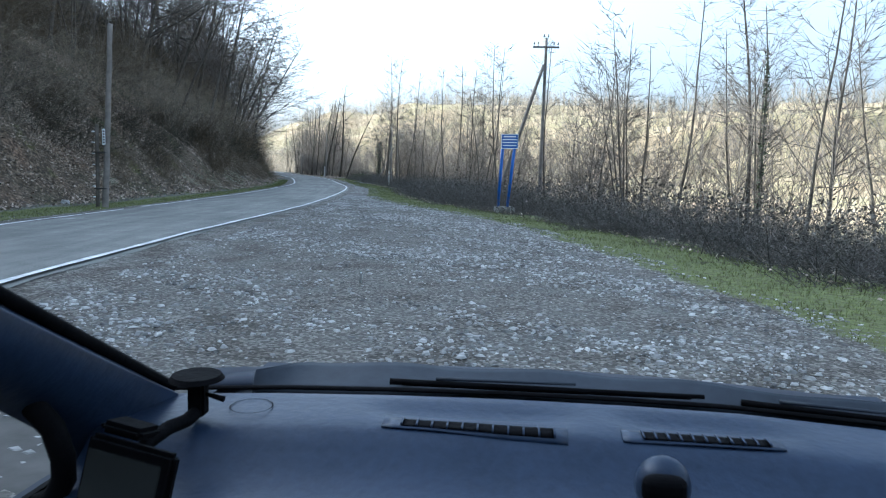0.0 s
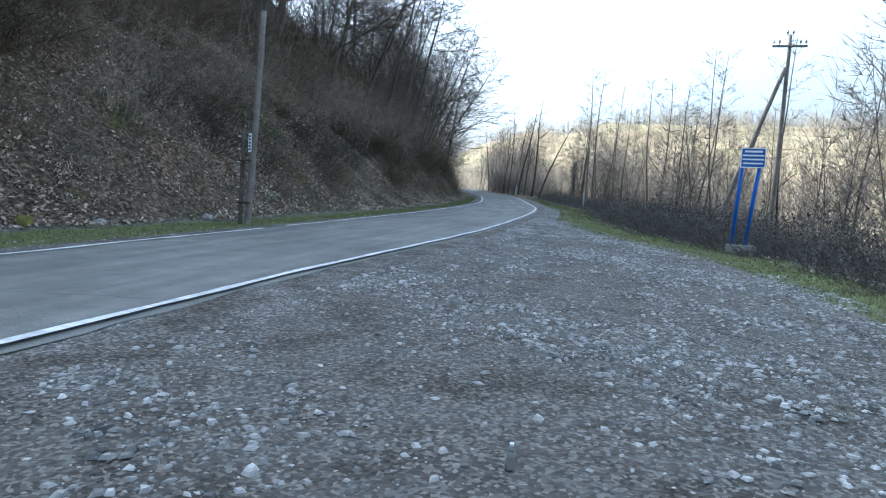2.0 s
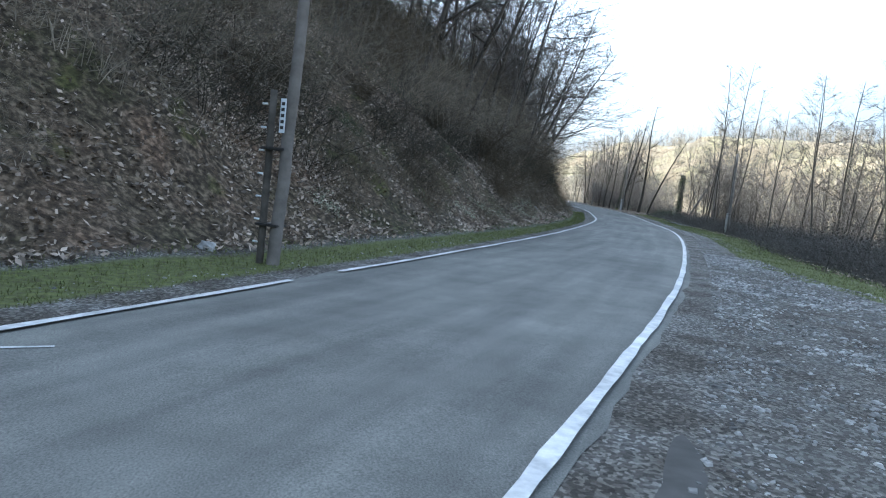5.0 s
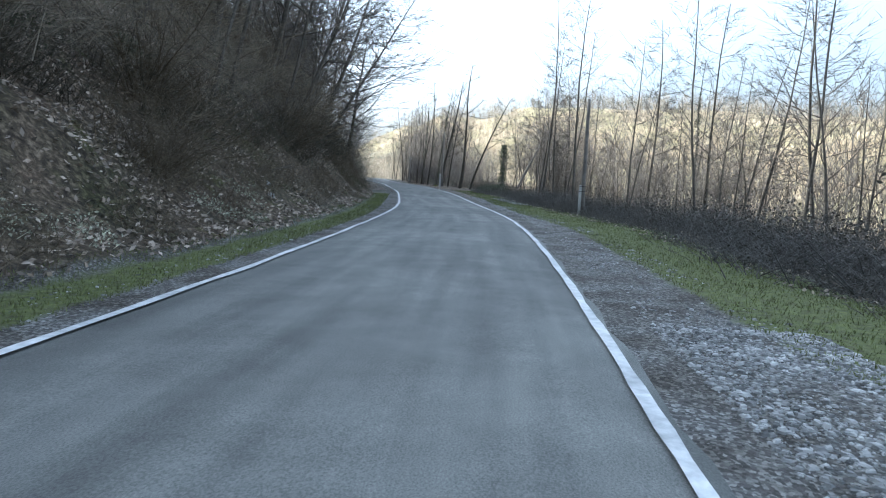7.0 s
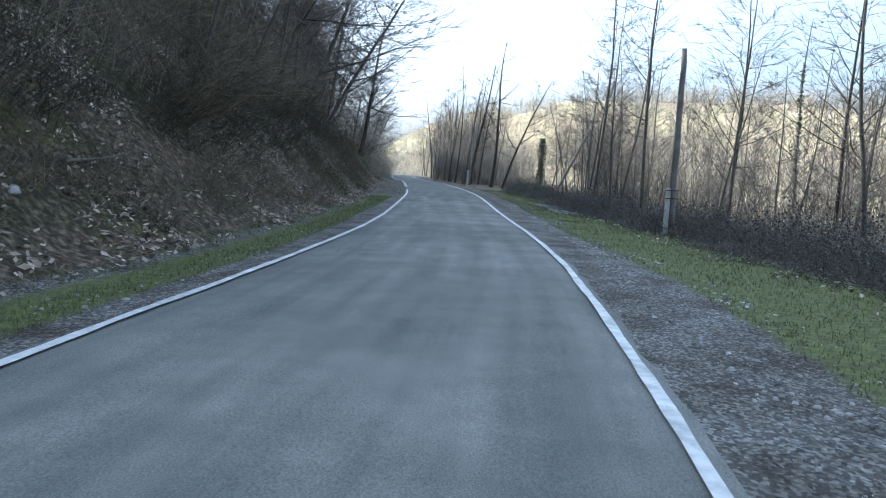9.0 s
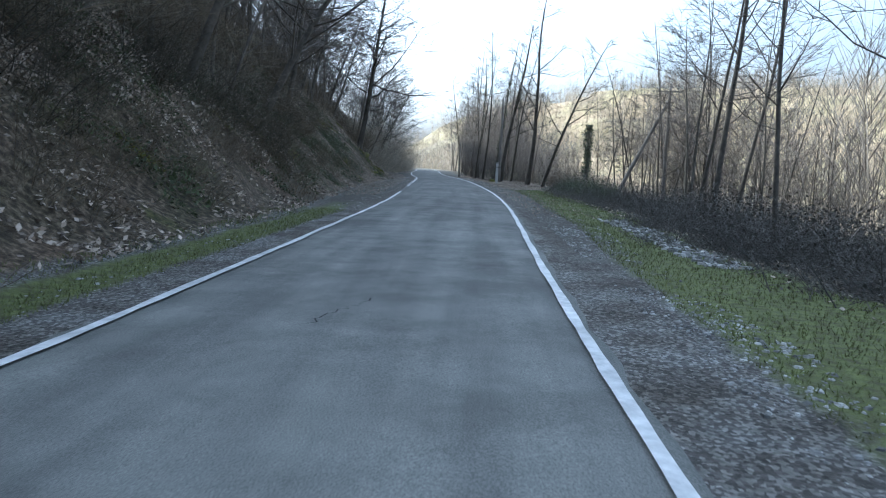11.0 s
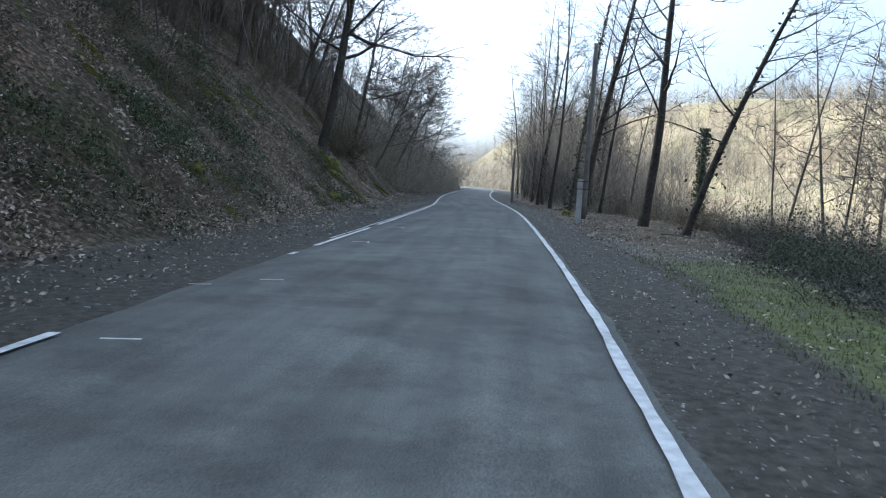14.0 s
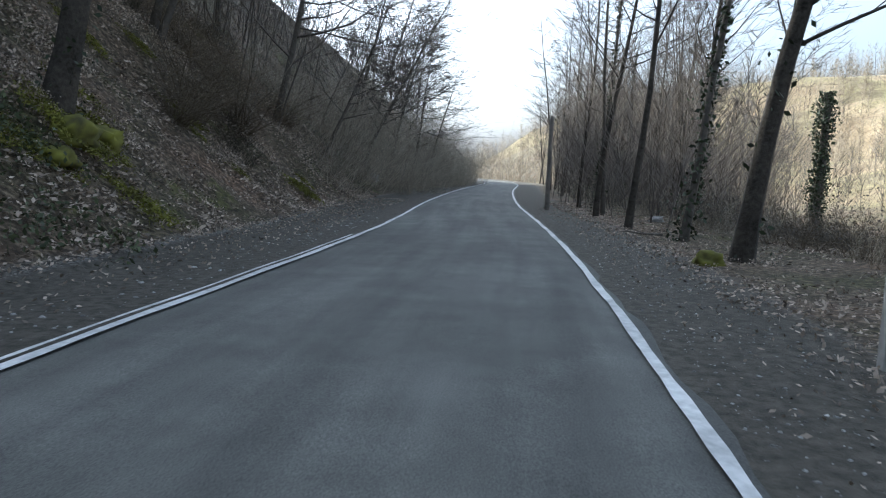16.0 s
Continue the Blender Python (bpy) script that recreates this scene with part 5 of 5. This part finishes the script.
# pillars: from below the dashboard up to the roof, mirrored about the car's middle
INNER = [(-0.6, 1.17, -0.56), (-0.567, 1.109, -0.378), (-0.578, 0.93, -0.272), (-0.588, 0.75, -0.166), (-0.6, 0.25, 0.13)]
OUTER = [(-0.66, 1.0, -0.62), (-0.66, 0.953, -0.45), (-0.66, 0.9, -0.36), (-0.66, 0.82, -0.3), (-0.66, 0.1, 0.12)]
MIDDLE = 0.13
for name, side in (("windscreen_pillar", 1), ("windscreen_pillar", -1)):
    rows = [[(MIDDLE + side * (p[0] - MIDDLE), p[1], p[2]) for p in (a, tuple((x + y) / 2 + o for x, y, o in zip(a, b, (0.012, -0.01, 0.012))), b)] for a, b in zip(INNER, OUTER)]
    pil = part(name, loft(rows, thick=0.03), CAR_PLASTIC, car, "dark padded windscreen pillar")
    part("seal", rod(Vector((MIDDLE + side * (INNER[1][0] - MIDDLE), INNER[1][1] + 0.012, EYE_Z + INNER[1][2])), Vector((MIDDLE + side * (INNER[4][0] - MIDDLE), INNER[4][1] + 0.012, EYE_Z + INNER[4][2])), 0.009, 0.009, 8, rings=4), CAR_BLACK, pil)
    r = MIDDLE + side * (-0.68 - MIDDLE)
    door = part("door", box(0.07, 1.75, 0.62, (r, 0.12, EYE_Z - 0.79), 0.02), CAR_PAINT, car)
    part("window_seal", box(0.03, 1.7, 0.03, (r + side * 0.03, 0.1, EYE_Z - 0.475), 0.01), CAR_BLACK, door)
    part("rear_side", box(0.07, 1.4, 1.2, (r, -1.45, EYE_Z - 0.5), 0.03), CAR_PAINT, car)
    part("front_wing", box(0.1, 0.8, 0.4, (r, 1.38, EYE_Z - 0.72), 0.04), CAR_PAINT, car)
part("roof", loft([[(r, f, 0.16 + 0.05 * (1 - ((r - MIDDLE) / 0.8) ** 2) - 0.03 * (f > 0)) for f in (0.22, 0.0, -0.6, -1.2, -1.8, -2.15)] for r in np.linspace(-0.66, 0.92, 9)], thick=0.03), CAR_PAINT, car)
part("bonnet", loft([[(r, base_edge(r) * 0.3 + 0.9 + o, -0.385 - 0.11 * (o / 0.5) ** 1.6 - 0.03 * ((r - MIDDLE) / 0.8) ** 2) for o in (0.0, 0.12, 0.25, 0.38, 0.46, 0.5)] for r in np.linspace(-0.66, 0.92, 13)], thick=0.01), CAR_PAINT, car)
part("nose", box(1.6, 0.14, 0.55, (MIDDLE, 1.72, EYE_Z - 0.78), 0.05), CAR_PAINT, car)
part("floor_pan", box(1.5, 3.7, 0.06, (MIDDLE, -0.2, 0.3), 0.01), CAR_BLACK, car)
part("bulkhead", box(1.46, 0.05, 0.7, (MIDDLE, 1.2, EYE_Z - 0.78), 0.01), CAR_BLACK, car)
part("tailgate", box(1.55, 0.07, 1.15, (MIDDLE, -2.13, EYE_Z - 0.45), 0.03), CAR_PAINT, car)
for x in (-0.62, 0.88):
    for y in (1.35, -1.35):
        wheel = part("wheel", rod((x - 0.08, y, 0.26), (x + 0.08, y, 0.26), 0.28, 0.28, 28, rings=1), TYRE, car)
        part("rim", rod((x - 0.085, y, 0.26), (x + 0.085, y, 0.26), 0.17, 0.17, 20, rings=1), STEEL, wheel)
COWL_R, COWL_F = (-0.45, -0.42, -0.387, -0.213, 0.107, 0.31, 0.492, 0.633, 0.85), (1.2, 1.24, 1.285, 1.3, 1.31, 1.296, 1.251, 1.22, 1.15)
rows = []
for r in np.linspace(-0.45, 0.84, 50):
    f0, f1 = base_edge(r) + 0.035, max(float(np.interp(r, COWL_R, COWL_F)), base_edge(r) + 0.04)
    rows.append([(r, f0 + (f1 - f0) * k, -0.4 + 0.034 * k + 0.003 * math.sin(r * 23) * k) for k in (0, 0.3, 0.6, 0.85, 1.0)] + [(r, f1 + 0.012, -0.378)])
part("cowl", loft(rows, thick=0.006), CAR_COWL, car, "dark plastic cowl below the windscreen")
for a, b in (((-0.21, 1.224, -0.378), (0.34, 1.228, -0.374)), ((0.4, 1.222, -0.378), (0.8, 1.135, -0.378))):
    a, b = (Vector((p[0], p[1], EYE_Z + p[2])) for p in (a, b))
    arm = part("wiper", rod(a, b, 0.006, 0.004, 8, rings=4), CAR_BLACK, car, "black windscreen wiper")
    part("blade", rod(a + Vector((0.02, 0.012, -0.006)), b + Vector((-0.02, 0.01, -0.006)), 0.005, 0.004, 6, rings=3), CAR_BLACK, arm)
    part("wiper_bow", rod(a.lerp(b, 0.15) + Vector((0, 0.004, 0.008)), a.lerp(b, 0.6) + Vector((0, 0.004, 0.01)), 0.004, 0.003, 6, rings=3), CAR_COWL, arm)
rubber = Tubes()
rubber.add([(r + 0.008, 0.85, EYE_Z + u + 0.012) for r, u in ((-0.69, -0.306), (-0.655, -0.322), (-0.632, -0.338), (-0.605, -0.367), (-0.592, -0.405), (-0.592, -0.435), (-0.605, -0.46), (-0.63, -0.475))], [0.016] * 8, 10)
rubber.make("window_rubber", CAR_BLACK, car)["label"] = "thick black rubber round the side window"

# ---- navigation device on its flexible arm ----
nav = new("navigation_device")
cup = bmesh.new()
bmesh.ops.create_cone(cup, cap_ends=True, segments=28, radius1=0.041, radius2=0.036, depth=0.007)
bmesh.ops.transform(cup, matrix=pose(-0.468, 1.0, EYE_Z - 0.319, 1, 0, 0), verts=cup.verts)
part("suction_cup", cup, CAR_BLACK, nav, "round black suction cup")
part("clamp", box(0.026, 0.024, 0.055, (-0.466, 1.0, EYE_Z - 0.352), 0.004), CAR_BLACK, nav)
part("clip", rod((-0.455, 1.0, EYE_Z - 0.345), (-0.425, 1.0, EYE_Z - 0.352), 0.003, 0.005, 6, rings=1), CAR_BLACK, nav)
arc = [Vector((-0.466, 1.0, EYE_Z - 0.372)), Vector((-0.468, 0.965, EYE_Z - 0.376)), Vector((-0.472, 0.92, EYE_Z - 0.37)), Vector((-0.476, 0.87, EYE_Z - 0.372)), Vector((-0.476, 0.83, EYE_Z - 0.385))]
hose = Tubes()
line = []
for i in range(40):
    f = i / 39 * 4
    k = min(int(f), 3)
    line.append(arc[k].lerp(arc[k + 1], f - k))
hose.add(line, [0.0105 if i % 2 else 0.0085 for i in range(40)], 10)
hose.make("flexible_arm", CAR_BLACK, nav)["label"] = "ribbed black flexible arm"
tilt = pose(-0.466, 0.80, EYE_Z - 0.395, -12, 7, -8)
bm = box(0.125, 0.018, 0.096, (0, 0, 0), 0.006)
bmesh.ops.transform(bm, matrix=tilt, verts=bm.verts)
body = part("housing", bm, CAR_BLACK, nav)
bm = box(0.104, 0.003, 0.07, (-0.004, -0.0095, -0.004), 0.001)
bmesh.ops.transform(bm, matrix=tilt, verts=bm.verts)
part("screen", bm, SCREEN, body, "dark switched-off screen")
bm = box(0.062, 0.05, 0.016, (-0.03, 0.03, 0.055), 0.006)
bmesh.ops.transform(bm, matrix=tilt, verts=bm.verts)
part("bracket", bm, CAR_BLACK, nav)
nav.matrix_world = car.matrix_world.copy()
tagged(nav, "black navigation device on a suction cup arm over the dashboard", "navigation device")
